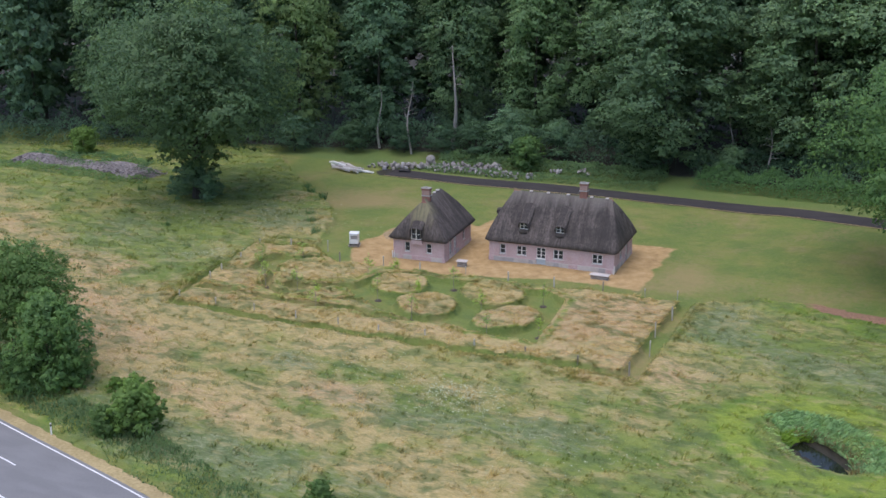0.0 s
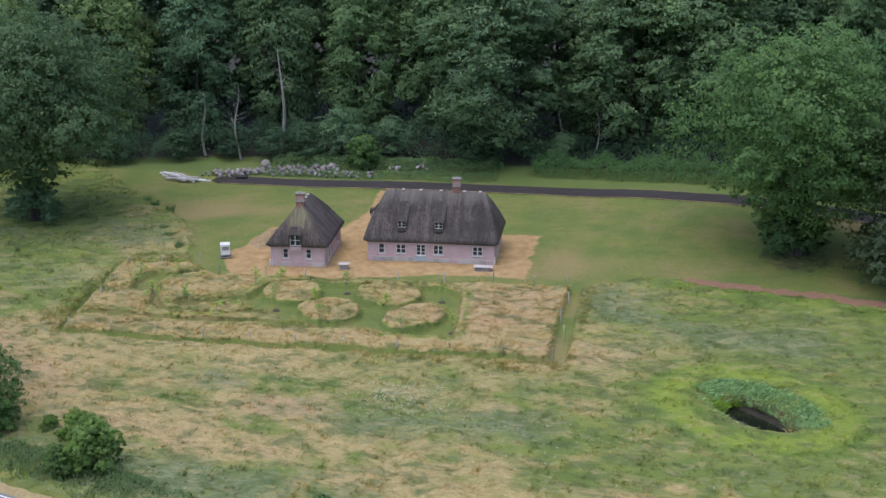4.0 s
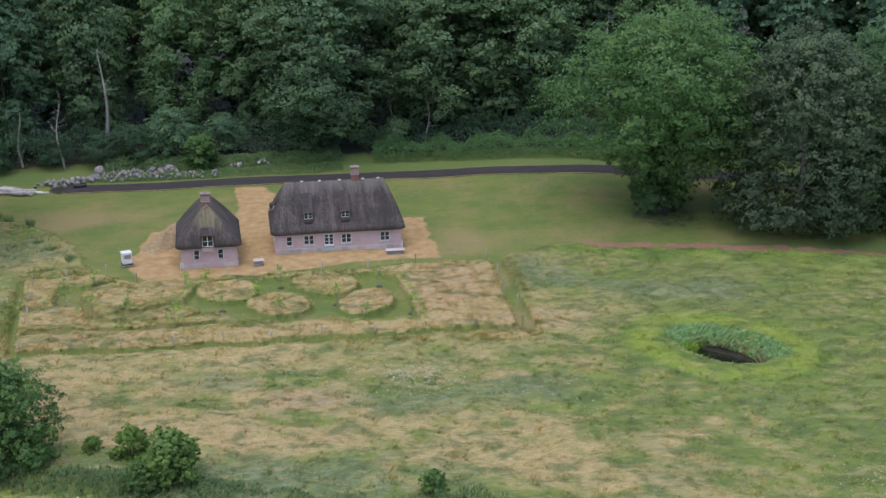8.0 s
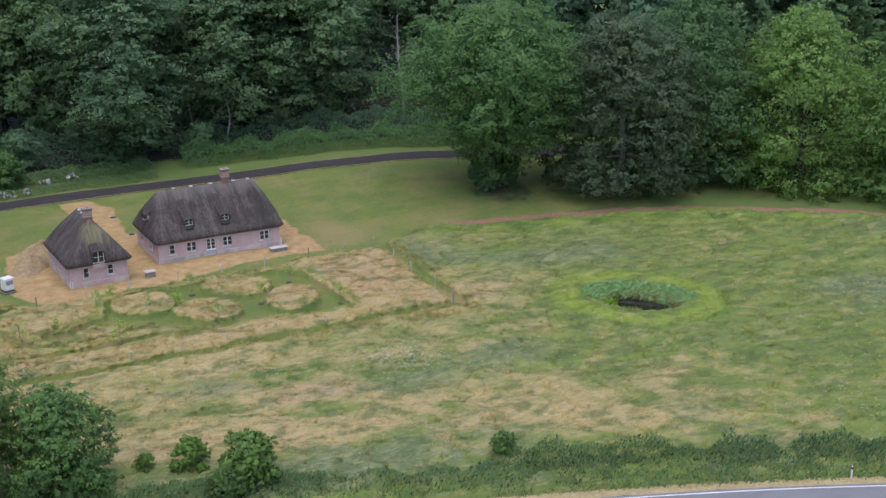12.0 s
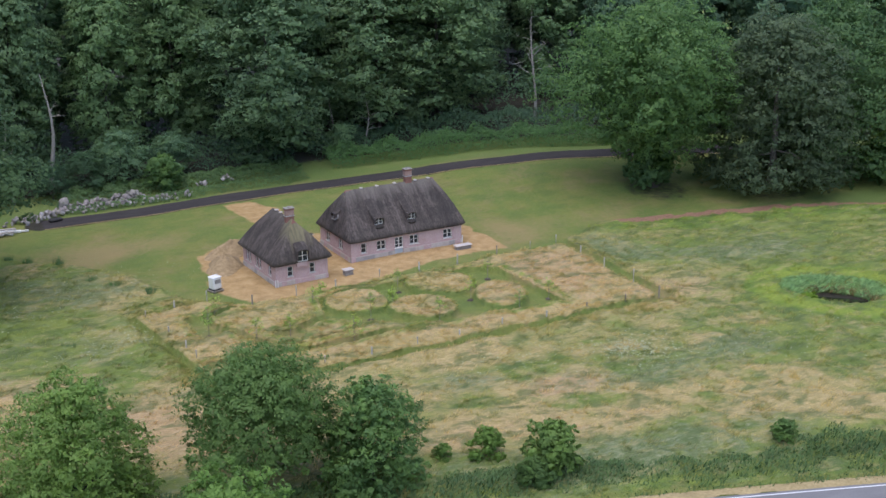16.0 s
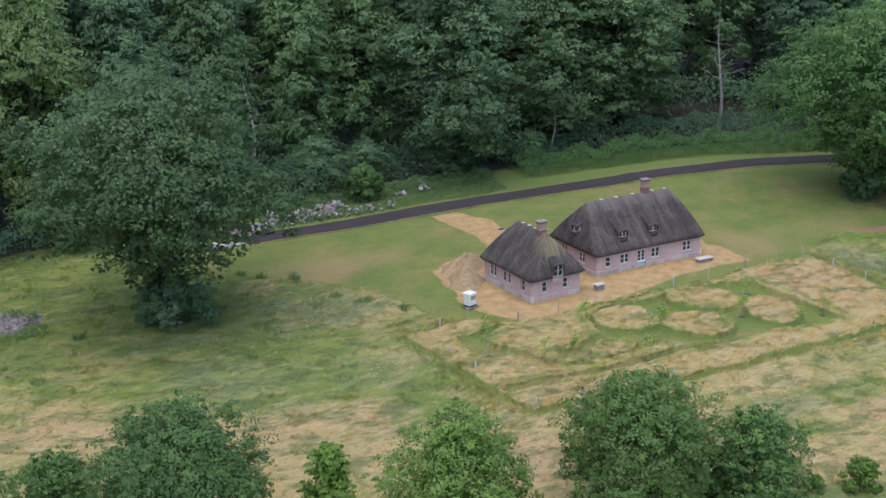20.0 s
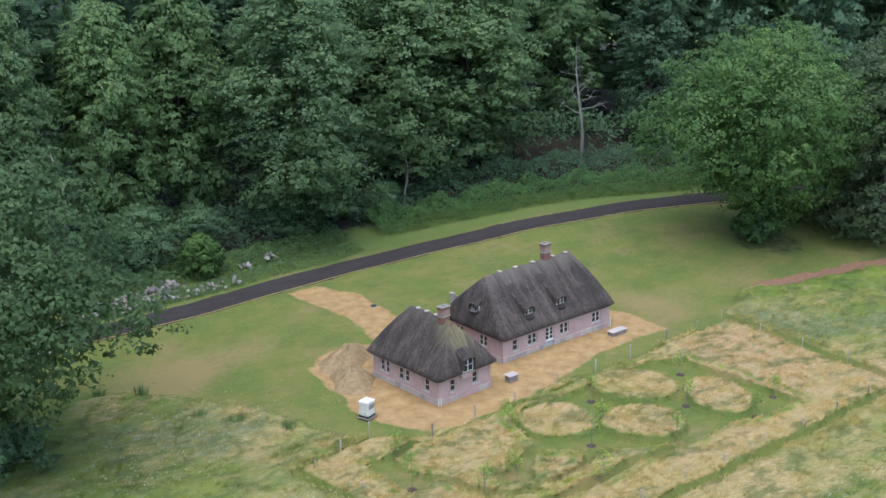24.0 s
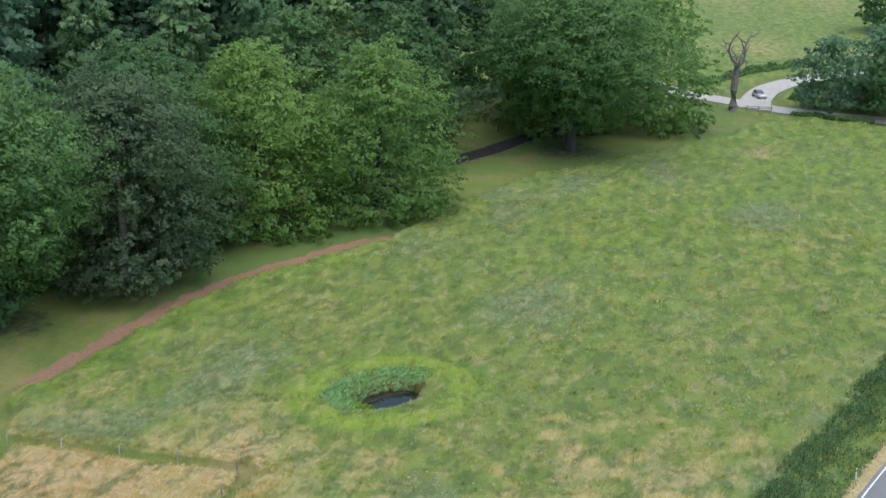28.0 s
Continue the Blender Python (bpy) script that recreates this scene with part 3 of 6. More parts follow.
    # lawn behind the drive: ranker grass, and the wood's shade put into its green
    lush = lush + 0.25 * core + 0.6 * rim + 0.6 * np.exp(-((road - 6.2) / 1.6) ** 2) + (0.25 * np.exp(-((y - 26) / 10) ** 2) + 0.8 * smooth(1, 4, y - np.interp(x, *zip(*DRIVE_LINE))) * (y > -10)) * (mown > 0.5)
    rosy = 0.12 + 0.22 * waves(x, y, 15, 12) - 0.25 * smooth(45, 90, x)
    for cx, cy, rx, ry in ((-26, -42, 9, 4.5), (-32, -36.5, 6, 4), (-36, -26, 6, 5), (-9, -51.5, 9, 3.5), (3, -43.5, 5, 2.5), (5, -44.5, 5, 3), (17, -15, 5, 8), (27, -27, 5, 4), (36, -5, 4, 3), (-38, 9, 5, 3), (-30, 14, 9, 5), (22, 2, 5, 5), (150, -64.5, 12, 4), (108, -75.5, 10, 4)):
        rosy = rosy + 0.55 * np.exp(-((x - cx) / rx) ** 2 - ((y - cy) / ry) ** 2)
    rosy = rosy + 0.30 * band * (1 - 0.5 * drift) - 0.14 * drift - 0.25 * west + 0.30 * smooth(0, 1.5, garden) - 0.3 * rim - 0.9 * core
    cool = 0.04 + 0.26 * waves(x, y, 16, 13) - 0.25 * smooth(0, 1, garden)
    for cx, cy, rx, ry in ((-45, -15, 9, 8), (-33, -20, 5, 5), (-40, -1, 11, 9), (-30, 0, 6, 5), (14, -44.5, 6, 3.5), (22, -43.5, 5, 3), (-4, -40, 3, 2), (2, -58.5, 10, 3), (46, -18, 7, 5), (38, -17, 5, 4), (112, -65.5, 9, 5), (86, -24, 8, 6), (106, -31, 10, 4), (120, -37.5, 9, 3.5), (135, -49.5, 12, 4), (70, -41.5, 9, 6), (28, -11, 4, 6)):
        cool = cool + (0.95 if cx > 100 else 0.38 if cx < -25 else 0.8) * np.exp(-((x - cx) / rx) ** 2 - ((y - cy) / ry) ** 2)
    cool = cool + 0.45 * np.exp(-((road - 9.0) / 3.6) ** 2) * (x < 90)
    ring = np.exp(-((pond - 0.80) / 0.20) ** 2)
    lush, cool, rosy, dry = lush + 1.1 * ring, cool - 0.9 * ring, rosy - 0.8 * ring, dry - 0.2 * ring
    verge = np.exp(-((road - 8.5) / 3.5) ** 2) * (x < 90)
    dry, rosy = dry - 0.35 * verge, rosy - 0.4 * verge
    return mown, sand, dry, lush, soil_and_shade, chip, rosy, cool


def stand(x, y):
    """Height of the ground with the grass that stands on it."""
    mown, sand, dry, lush, soil_and_shade, chip, rosy, cool = zones(x, y)
    bare = np.clip(np.maximum.reduce([mown, sand, soil_and_shade, chip]), 0, 1)
    tall = 0.42 + 0.16 * np.exp(-((pond_shape(x, y, 9.6, 8.2) - 0.8) / 0.15) ** 2) + 0.14 * waves(x, y, 21, 7) + 0.12 * waves(x, y, 22, 2.4)
    garden = inside(x, y, GARDEN)
    tall = tall + 0.36 * (garden > 0) + 0.22 * np.exp(-((garden + 1.9) / 0.9) ** 2)
    return height(x, y) + np.clip(tall, 0.1, 1.0) * (1 - bare), (mown, sand, dry, lush, soil_and_shade, chip, rosy, cool), bare


def outward(start, stop, steps):
    return start + (stop - start) * (np.arange(1, steps + 1) / steps) ** 3


def build_ground():
    xs = np.concatenate([outward(-130, -3000, 14)[::-1], np.arange(-130, -52, 1.5), np.arange(-52, -30, 0.5), np.arange(-30, 27, 0.25), np.arange(27, 62, 0.5), np.arange(62, 96, 0.7), np.arange(96, 230, 1.8), outward(230, 3000, 14)])
    ys = np.concatenate([outward(-100, -3000, 12)[::-1], np.arange(-100, -72, 0.9), np.arange(-72, -33, 0.5), np.arange(-33, -5, 0.25), np.arange(-5, 40, 0.5), np.arange(40, 110, 2.0), outward(110, 3000, 14)])
    gx, gy = np.meshgrid(xs, ys)
    z, attrs, bare = stand(gx, gy)
    far = np.maximum(np.abs(gx - 40), np.abs(gy)) > 400
    z = np.where(far, 0.0, z)
    n, w = gx.size, len(xs)
    me = bpy.data.meshes.new("ground")
    idx = np.arange(n).reshape(gx.shape)
    quads = np.stack([idx[:-1, :-1], idx[:-1, 1:], idx[1:, 1:], idx[1:, :-1]], -1).reshape(-1, 4)
    me.vertices.add(n)
    me.vertices.foreach_set("co", np.stack([gx, gy, z], -1).astype(np.float32).ravel())
    me.loops.add(quads.size)
    me.loops.foreach_set("vertex_index", quads.astype(np.int32).ravel())
    me.polygons.add(len(quads))
    me.polygons.foreach_set("loop_start", np.arange(0, quads.size, 4, dtype=np.int32))
    me.update(calc_edges=True)
    me.shade_smooth()
    for name, a in zip(("mown", "sand", "dry", "lush", "soil_and_shade", "chip", "rosy", "cool"), attrs):
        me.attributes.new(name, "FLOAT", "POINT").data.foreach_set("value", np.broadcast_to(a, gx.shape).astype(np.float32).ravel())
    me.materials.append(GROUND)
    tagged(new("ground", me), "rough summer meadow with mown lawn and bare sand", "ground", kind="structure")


def build_tall_grass(count=66000, blades=7):
    """Tussocks of standing blades all over the meadow."""
    rng = np.random.RandomState(4)
    x = np.concatenate([rng.uniform(-95, 110, count), rng.uniform(-29, 26, count // 4), rng.uniform(100, 192, count // 7)])
    y = np.concatenate([rng.uniform(-80, 34, count), rng.uniform(-31, -6, count // 4), rng.uniform(-110, -25, count // 7)])
    z, attrs, bare = stand(x, y)
    road = line_distance(x, y, ROAD_LINE)
    south = y < np.interp(x, *ROAD_XY)
    ok = (bare < 0.12) & (road > 5.0) & ~south & (pond_shape(x, y, 5.2, 3.2) > 1)
    x, y, z = x[ok], y[ok], z[ok]
    attrs = [np.broadcast_to(a, ok.shape)[ok] for a in attrs]
    n = len(x)
    garden = inside(x, y, GARDEN) > 0
    size = rng.uniform(0.14, 0.34, n) * np.where(garden, 0.7, 1.0)
    rise = rng.uniform(0.08, 0.24, n) * np.clip(1.0 + 0.9 * waves(x, y, 23, 3.6), 0.3, 2.6) * np.where(garden, 0.55, 1.0)
    tint = np.clip(0.50 * waves(x, y, 25, 5.0) + rng.normal(0, 0.34, n), -1, 1) * np.where(garden, 0.5, 1.0)
    blow = 0.22 + 0.12 * waves(x, y, 26, 12)
    tri = np.zeros((n, blades, 3, 3))
    soft = np.zeros((n, blades, 3))
    for k in range(blades):
        a, r = rng.uniform(0, 2 * math.pi, n), size * np.sqrt(rng.uniform(0, 1, n))
        ox, oy = r * np.cos(a), r * np.sin(a)
        t = rng.uniform(0, math.pi, n)
        w, h = rng.uniform(0.03, 0.075, n), rise * rng.uniform(0.6, 1.2, n)
        tri[:, k, 0] = np.stack([x + ox - w * np.cos(t), y + oy - w * np.sin(t), z - 0.10], -1)
        tri[:, k, 1] = np.stack([x + ox + w * np.cos(t), y + oy + w * np.sin(t), z - 0.10], -1)
        tri[:, k, 2] = np.stack([x + 1.8 * ox + blow, y + 1.8 * oy - 0.4 * blow, z + h], -1)
        soft[:, k] = np.stack([ox / size * 0.35, oy / size * 0.35 - 0.05, np.full(n, 0.9)], -1) + rng.normal(0, 0.12, (n, 3))
    tri, soft = tri.reshape(-1, 3, 3), soft.reshape(-1, 3)
    soft /= np.linalg.norm(soft, axis=1)[:, None]
    down = np.cross(tri[:, 1] - tri[:, 0], tri[:, 2] - tri[:, 0]) @ np.array([-0.4, -0.65, 0.65]) < 0
    tri[down] = tri[down][:, ::-1]
    me = leaf_mesh("tall_grass", tri, BLADES, soft)
    for name, a in zip(("dry", "lush", "rosy", "cool", "tint"), (attrs[2], attrs[3], attrs[6], attrs[7], tint)):
        me.attributes.new(name, "FLOAT", "POINT").data.foreach_set("value", np.repeat(a, 3 * blades).astype(np.float32))
    tagged(new("tall_grass", me), "tall seeding meadow grass, straw and green", "grass", kind="stuff")


def ribbon(name, pts, half, lift, material, label, category, offset=0.0, kind="structure", ragged=0.0, flat=False):
    """A strip that lies on the land along a line."""
    p = np.array(pts)
    d = np.gradient(p, axis=0)
    d /= np.linalg.norm(d, axis=1)[:, None]
    nrm = np.stack([-d[:, 1], d[:, 0]], -1)
    rows = []
    cols = 5 if half > 0.5 else 2
    for k in range(cols):
        s = offset + half * (2 * k / (cols - 1) - 1)
        q = p + nrm * (s + (ragged * waves(p[:, 0], p[:, 1], 31 + k, 5)[:, None] if k in (0, cols - 1) else 0))
        z = height(q[:, 0], q[:, 1]) + lift
        if flat:
            z = np.full(len(q), lift)
        rows.append(np.column_stack([q, z]))
    verts = np.concatenate(rows)
    n = len(p)
    faces = [(k * n + i + 1, k * n + i, (k + 1) * n + i, (k + 1) * n + i + 1) for k in range(cols - 1) for i in range(n - 1)]
    faces = [f[::-1] for f in faces]
    return tagged(shape(name, verts, faces, material, smooth=True), label, category, kind=kind)


def dense(pts, step):
    p = np.array(pts)
    s = np.concatenate([[0], np.cumsum(np.linalg.norm(np.diff(p, axis=0), axis=1))])
    t = np.arange(0, s[-1], step)
    return [(float(np.interp(v, s, p[:, 0])), float(np.interp(v, s, p[:, 1]))) for v in t]


build_ground()
build_tall_grass()
ribbon("driveway", dense(DRIVE_LINE, 1.0), 2.0, 0.07, DRIVE, "dark tarmac farm drive curving along the wood", "driveway", ragged=0.04)
ribbon("drive_edge", dense(DRIVE_LINE, 1.0), 0.09, 0.085, VERGE, "thin dry grass edge along the drive", "verge", -2.1)
ribbon("road", dense(ROAD_LINE, 1.0), 3.65, 0.06, ROAD, "grey asphalt country road", "road")
ribbon("verge", dense(ROAD_LINE, 1.0), 0.80, 0.055, VERGE, "dry sandy grass verge beside the road", "verge", 4.3, ragged=0.3)
ribbon("verge", dense(ROAD_LINE, 1.0), 0.80, 0.055, VERGE, "dry sandy grass verge beside the road", "verge", -4.3, ragged=0.3)
ribbon("edge_line", dense(ROAD_LINE, 1.0), 0.07, 0.066, LINE, "solid white road edge line", "road marking", 3.3)
ribbon("edge_line", dense(ROAD_LINE, 1.0), 0.07, 0.066, LINE, "solid white road edge line", "road marking", -3.3)
fine = dense(ROAD_LINE, 0.5)
for i in range(6, len(fine) - 12, 24):
    ribbon("centre_dash", fine[i:i + 9], 0.07, 0.066, LINE, "white dashed centre line on the road", "road marking")


# ---- trees ----
def envelope(kind, h):
    """Half width of a crown at a relative height, for a crown of half width 1."""
    if kind == "oak":
        return np.sqrt(np.clip(1 - ((h - 0.50) / 0.52) ** 2, 0, 1)) * (0.80 + 0.20 * smooth(0.05, 0.4, h))
    if kind == "beech":
        return np.clip(np.where(h < 0.30, 0.72 + 0.28 * h / 0.30, np.sqrt(np.clip(1 - ((h - 0.30) / 0.72) ** 2, 0, 1))), 0, 1)
    if kind == "dome":
        return np.sqrt(np.clip(1 - ((h - 0.35) / 0.66) ** 2, 0, 1))
    if kind == "bush":
        return np.sqrt(np.clip(1 - ((h - 0.38) / 0.64) ** 2, 0, 1))
    return np.clip(1.15 - h, 0, 1) * smooth(-0.1, 0.15, h)


def crown_data(seed, kind, tall, wide, base, lobes, puffs, per, leaf, flat=0.8, fat=1.25, layer=0.5, core=150):
    """Leafy sprays gathered in lobes on the boughs: corners and soft normals of every leaf, and the lobes."""
    rng = np.random.RandomState(seed)
    lob = []
    for k in range(lobes):
        h = (k + rng.uniform(0.1, 0.9)) / lobes
        a = 2.4 * k + rng.uniform(-0.6, 0.6)
        size = wide * (rng.uniform(0.09, 0.22) if kind == "oak" else rng.uniform(0.11, 0.23)) * fat
        r = max(0.0, float(envelope(kind, h)) * wide / 2 - size * 0.8) * (rng.uniform(0.62, 1.25) if kind in ("oak", "bush") else rng.uniform(0.72, 1.15))
        z = base + size * 0.55 + (tall - base - size * 1.25) * h
        lob.append((r * math.cos(a), r * math.sin(a), z, size))
    lob.append((0.0, 0.0, tall - wide * 0.17, wide * 0.2))
    for k in range(11 if kind == "dome" else 0):
        size = wide * rng.uniform(0.11, 0.15) * fat
        r, a = wide / 2 * rng.uniform(0.80, 1.0) - size * 0.6, 2 * math.pi * (k + rng.uniform(-0.3, 0.3)) / 11
        lob.append((r * math.cos(a), r * math.sin(a), base + size * rng.uniform(0.25, 0.7), size))
    lob = np.array(lob)
    pick = rng.choice(len(lob), puffs, p=lob[:, 3] ** 2 / np.sum(lob[:, 3] ** 2))
    d = rng.normal(size=(puffs, 3))
    d[:, :2] += 0.8 * lob[pick, :2] / (wide / 2)
    d[:, 2] = d[:, 2] * 0.9 + 0.30
    d /= np.linalg.norm(d, axis=1)[:, None]
    rad = np.where(rng.uniform(size=puffs) < 0.16, rng.uniform(0.2, 0.7, puffs), np.where(rng.uniform(size=puffs) < 0.14, rng.uniform(1.1, 1.32, puffs), rng.uniform(0.74, 1.14, puffs)))
    cen = lob[pick, :3] + d * (rad * lob[pick, 3])[:, None] * np.array([1, 1, flat])
    cen[:, 2] = np.maximum(cen[:, 2], base + 0.3)
    size = lob[pick, 3] * rng.uniform(0.14, 0.32, puffs)
    out = d * np.array([0.8, 0.8, 0]) + np.column_stack([lob[pick, :2] / (wide / 2), np.zeros(puffs)]) + rng.normal(0, 0.25, (puffs, 3)) * np.array([1, 1, 0])
    out /= np.maximum(np.linalg.norm(out, axis=1), 1e-6)[:, None]
    side = np.stack([-out[:, 1], out[:, 0], np.zeros(puffs)], -1)
    crown = cen - np.array([0, 0, base + 0.40 * (tall - base)])
    crown /= np.maximum(np.linalg.norm(crown, axis=1), 1e-6)[:, None]
    n = puffs * per
    w = np.repeat(np.arange(puffs), per)
    e = rng.normal(size=(n, 3)) + 0.45 * d[w] + np.array([0, 0, 0.3])
    e /= np.linalg.norm(e, axis=1)[:, None]
    ball = e * (rng.uniform(0.35, 1.15, n) * size[w])[:, None] * np.array([1, 1, 0.75])
    rr, th = np.sqrt(rng.uniform(0, 1, n)), rng.uniform(0, 2 * math.pi, n)
    along, across = rr * np.cos(th), rr * np.sin(th)
    spray = out[w] * (along * size[w] * 1.45)[:, None] + side[w] * (across * size[w] * 1.0)[:, None]
    spray[:, 2] += size[w] * (rng.normal(0, 0.12, n) - 0.30 * (along + 0.4) ** 2 - 0.18 * across ** 2 + 0.25)
    pos = cen[w] + layer * spray + (1 - layer) * ball
    nrm = e * (1.0 - 0.6 * layer) + out[w] * 0.4 * layer + rng.normal(size=(n, 3)) * 0.45 + np.array([0, 0, 0.30 + 0.6 * layer])
    nrm /= np.linalg.norm(nrm, axis=1)[:, None]
    u = np.cross(nrm, rng.normal(size=(n, 3)))
    u /= np.linalg.norm(u, axis=1)[:, None]
    v = np.cross(nrm, u)
    s = leaf * rng.uniform(0.6, 1.35, n)[:, None]
    quad = np.stack([pos + u * s - 0.3 * s * nrm, pos - u * s * 0.6 + v * s * 0.75, pos - u * s * 0.6 - v * s * 0.75], 1)
    soft = e * (0.40 - 0.20 * layer) + d[w] * 0.60 + crown[w] * 0.36 + nrm * 0.22 + np.array([0, 0, 0.14])
    soft /= np.linalg.norm(soft, axis=1)[:, None]
    m = core * len(lob)
    k = np.repeat(np.arange(len(lob)), core)
    e = rng.normal(size=(m, 3))
    e /= np.linalg.norm(e, axis=1)[:, None]
    mid = lob[k, :3] + e * (lob[k, 3] * rng.uniform(0.35, 0.85, m))[:, None] * np.array([1, 1, flat])
    mid[:, 2] = np.maximum(mid[:, 2], base + 0.5)
    nrm = e + rng.normal(size=(m, 3)) * 0.5
    nrm /= np.linalg.norm(nrm, axis=1)[:, None]
    u = np.cross(nrm, rng.normal(size=(m, 3)))
    u /= np.linalg.norm(u, axis=1)[:, None]
    v = np.cross(nrm, u)
    s = leaf * rng.uniform(1.0, 1.9, m)[:, None]
    inner = np.stack([mid + u * s, mid - u * s * 0.6 + v * s * 0.8, mid - u * s * 0.6 - v * s * 0.8], 1)
    quad, soft = np.concatenate([inner, quad]), np.concatenate([e * 0.8 + nrm * 0.3 + np.array([0, 0, 0.1]), soft])
    soft /= np.linalg.norm(soft, axis=1)[:, None]
    face = np.cross(quad[:, 1] - quad[:, 0], quad[:, 2] - quad[:, 0])
    turn = np.sum(face * soft, axis=1) < 0
    quad[turn] = quad[turn][:, ::-1]
    return quad, soft, lob


def trunk_mesh(seed, tall, thick, cen, limbs, bark=None, low=0.22):
    rng = np.random.RandomState(seed + 50)
    bm = bmesh.new()
    top = tall * 0.8
    spine = [(0.02 * tall * math.sin(3 * t + seed) * t, 0.02 * tall * math.cos(2 * t + seed) * t, top * t - 0.3 * (t == 0)) for t in np.linspace(0, 1, 7)]
    tube(bm, spine, [thick * (1.35 if t == 0 else 1) * (1 - 0.85 * t) for t in np.linspace(0, 1, 7)], 8)
    made = [("trunk", mesh_of("trunk", bm, bark or BARK))]
    for i in range(min(limbs, len(cen))):
        c = cen[i, :3]
        hz = min(max(low * tall * rng.uniform(0.6, 1.2), c[2] - 0.55 * math.hypot(c[0], c[1]) - 1.0), top * 0.95)
        t = hz / top
        s = np.array([0.02 * tall * math.sin(3 * t + seed) * t, 0.02 * tall * math.cos(2 * t + seed) * t, hz])
        mid = (s + c) / 2 + np.array([0, 0, 0.06 * tall * rng.uniform(-0.3, 1)])
        r = thick * 0.38 * (1 - 0.7 * t)
        bm = bmesh.new()
        tube(bm, [s, mid, c], [r, r * 0.65, r * 0.2], 5)
        made.append(("limb", mesh_of("limb", bm, bark or BARK)))
    return made


def tree_kind(seed, kind, tall, wide, base, lobes, puffs, per, leaf, thick, limbs, material, flat=0.8, bark=None, low=0.22, fat=1.25, layer=0.5, core=150):
    quad, soft, lob = crown_data(seed, kind, tall, wide, base, lobes, puffs, per, leaf, flat, fat, layer, core)
    return trunk_mesh(seed, tall, thick, lob, limbs, bark, low) + [("crown", leaf_mesh("crown", quad, material, soft))]


def plant(meshes, x, y, turn, scale, label, category="tree", name="tree", group="", z=None, sx=1.0):
    z = float(height(x, y)) if z is None else z
    ob = thing(name, Matrix.LocRotScale((x, y, z), Euler((0, 0, radians(turn))), None), label, category, group)
    ob.scale = (scale * sx, scale * sx, scale)
    for part_name, me in meshes:
        new(part_name, me).parent = ob
    return ob


DARKBARK = simple("dead grey bark", (0.15, 0.135, 0.12), (0.25, 0.23, 0.21), 5.0, 0.95, 0.5)
OAK = [tree_kind(1, "oak", 26, 25.5, 4.8, 30, 2300, 27, 0.210, 0.75, 12, LEAF_DARK, fat=1.4), tree_kind(2, "oak", 26, 26, 3.6, 30, 2200, 27, 0.200, 0.75, 12, LEAF_LIME, fat=1.35),
       tree_kind(4, "dome", 26, 24, 0.0, 28, 1500, 24, 0.22, 0.7, 6, LEAF_BUSH, layer=0.75), tree_kind(5, "dome", 26, 24, 0.0, 28, 1500, 24, 0.22, 0.7, 6, LEAF_LIME, layer=0.7)]
DOME = [tree_kind(6 + i, "dome", 26, 24, 0.0, 26, 620, 22, 0.33, 0.7, 4, m, layer=0.7, core=60) for i, m in enumerate((LEAF_BUSH, LEAF_LIME))]
GREYOAK = tree_kind(3, "dome", 25, 21, 1.2, 30, 1800, 25, 0.20, 0.62, 3, LEAF_GREY, bark=DARKBARK, layer=0.6)
BEECH = [tree_kind(10 + i, "beech", 31, w, -0.5, 36, 1700, 22, 0.215, 0.4, 0, m, 0.65, layer=0.85) for i, (w, m) in enumerate(((15, LEAF_BEECH), (17, LEAF_WOOD), (15, LEAF_OAK), (18, LEAF_BEECH), (15, LEAF_OAK)))]
FAR = [tree_kind(20 + i, "beech", 31, w, 3, 28, 330, 22, 0.42, 0.35, 0, m, 0.65, layer=0.9, core=50) for i, (w, m) in enumerate(((15, LEAF_BEECH), (17, LEAF_OAK), (16, LEAF_WOOD)))]
# inner trees wear the shaded leaf colour, so gaps in the front look dark
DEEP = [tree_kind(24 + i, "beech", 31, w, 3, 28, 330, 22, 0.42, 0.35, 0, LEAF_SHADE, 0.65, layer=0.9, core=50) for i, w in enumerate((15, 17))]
# the second of these has shade put into its leaf colour
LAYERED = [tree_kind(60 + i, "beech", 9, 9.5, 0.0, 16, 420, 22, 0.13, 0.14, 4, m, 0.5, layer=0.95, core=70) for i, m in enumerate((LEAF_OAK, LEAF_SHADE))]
SMALL = [tree_kind(30 + i, k, t, w, b, lo, p, 32, 0.108, 0.2, 8, m, fat=1.5, layer=0.35, core=170) for i, (k, t, w, b, lo, p, m) in enumerate((("dome", 11.2, 11.2, 3.0, 22, 1300, LEAF_BUSH), ("dome", 9.4, 8.0, 0.5, 20, 1050, LEAF_LIME), ("dome", 11, 10.5, 0.4, 22, 1250, LEAF_LIME)))]
FIELD = [tree_kind(50 + i, "dome", 10.8, 10.6, 1.0, 16, 190, 24, 0.22, 0.25, 3, m, fat=1.5, layer=0.35, core=50) for i, m in enumerate((LEAF_BUSH, LEAF_BEECH))]
PALE = tree_kind(36, "dome", 9.4, 8.4, 0.5, 18, 600, 60, 0.115, 0.2, 4, LEAF_PALE, fat=1.5, layer=0.35)
YOUNG = tree_kind(37, "spire", 7.2, 5.4, 0.5, 16, 240, 34, 0.10, 0.10, 10, LEAF_PALE, fat=1.1, layer=0.6)
BUSH = [tree_kind(40 + i, "bush", 4, w, 0.0, 14, 330, 40, 0.085, 0.08, 3, m, fat=1.25, layer=0.3) for i, (w, m) in enumerate(((3.8, LEAF_BUSH), (4.0, LEAF_LIME), (5.5, LEAF_BEECH), (4.0, LEAF_PALE)))]

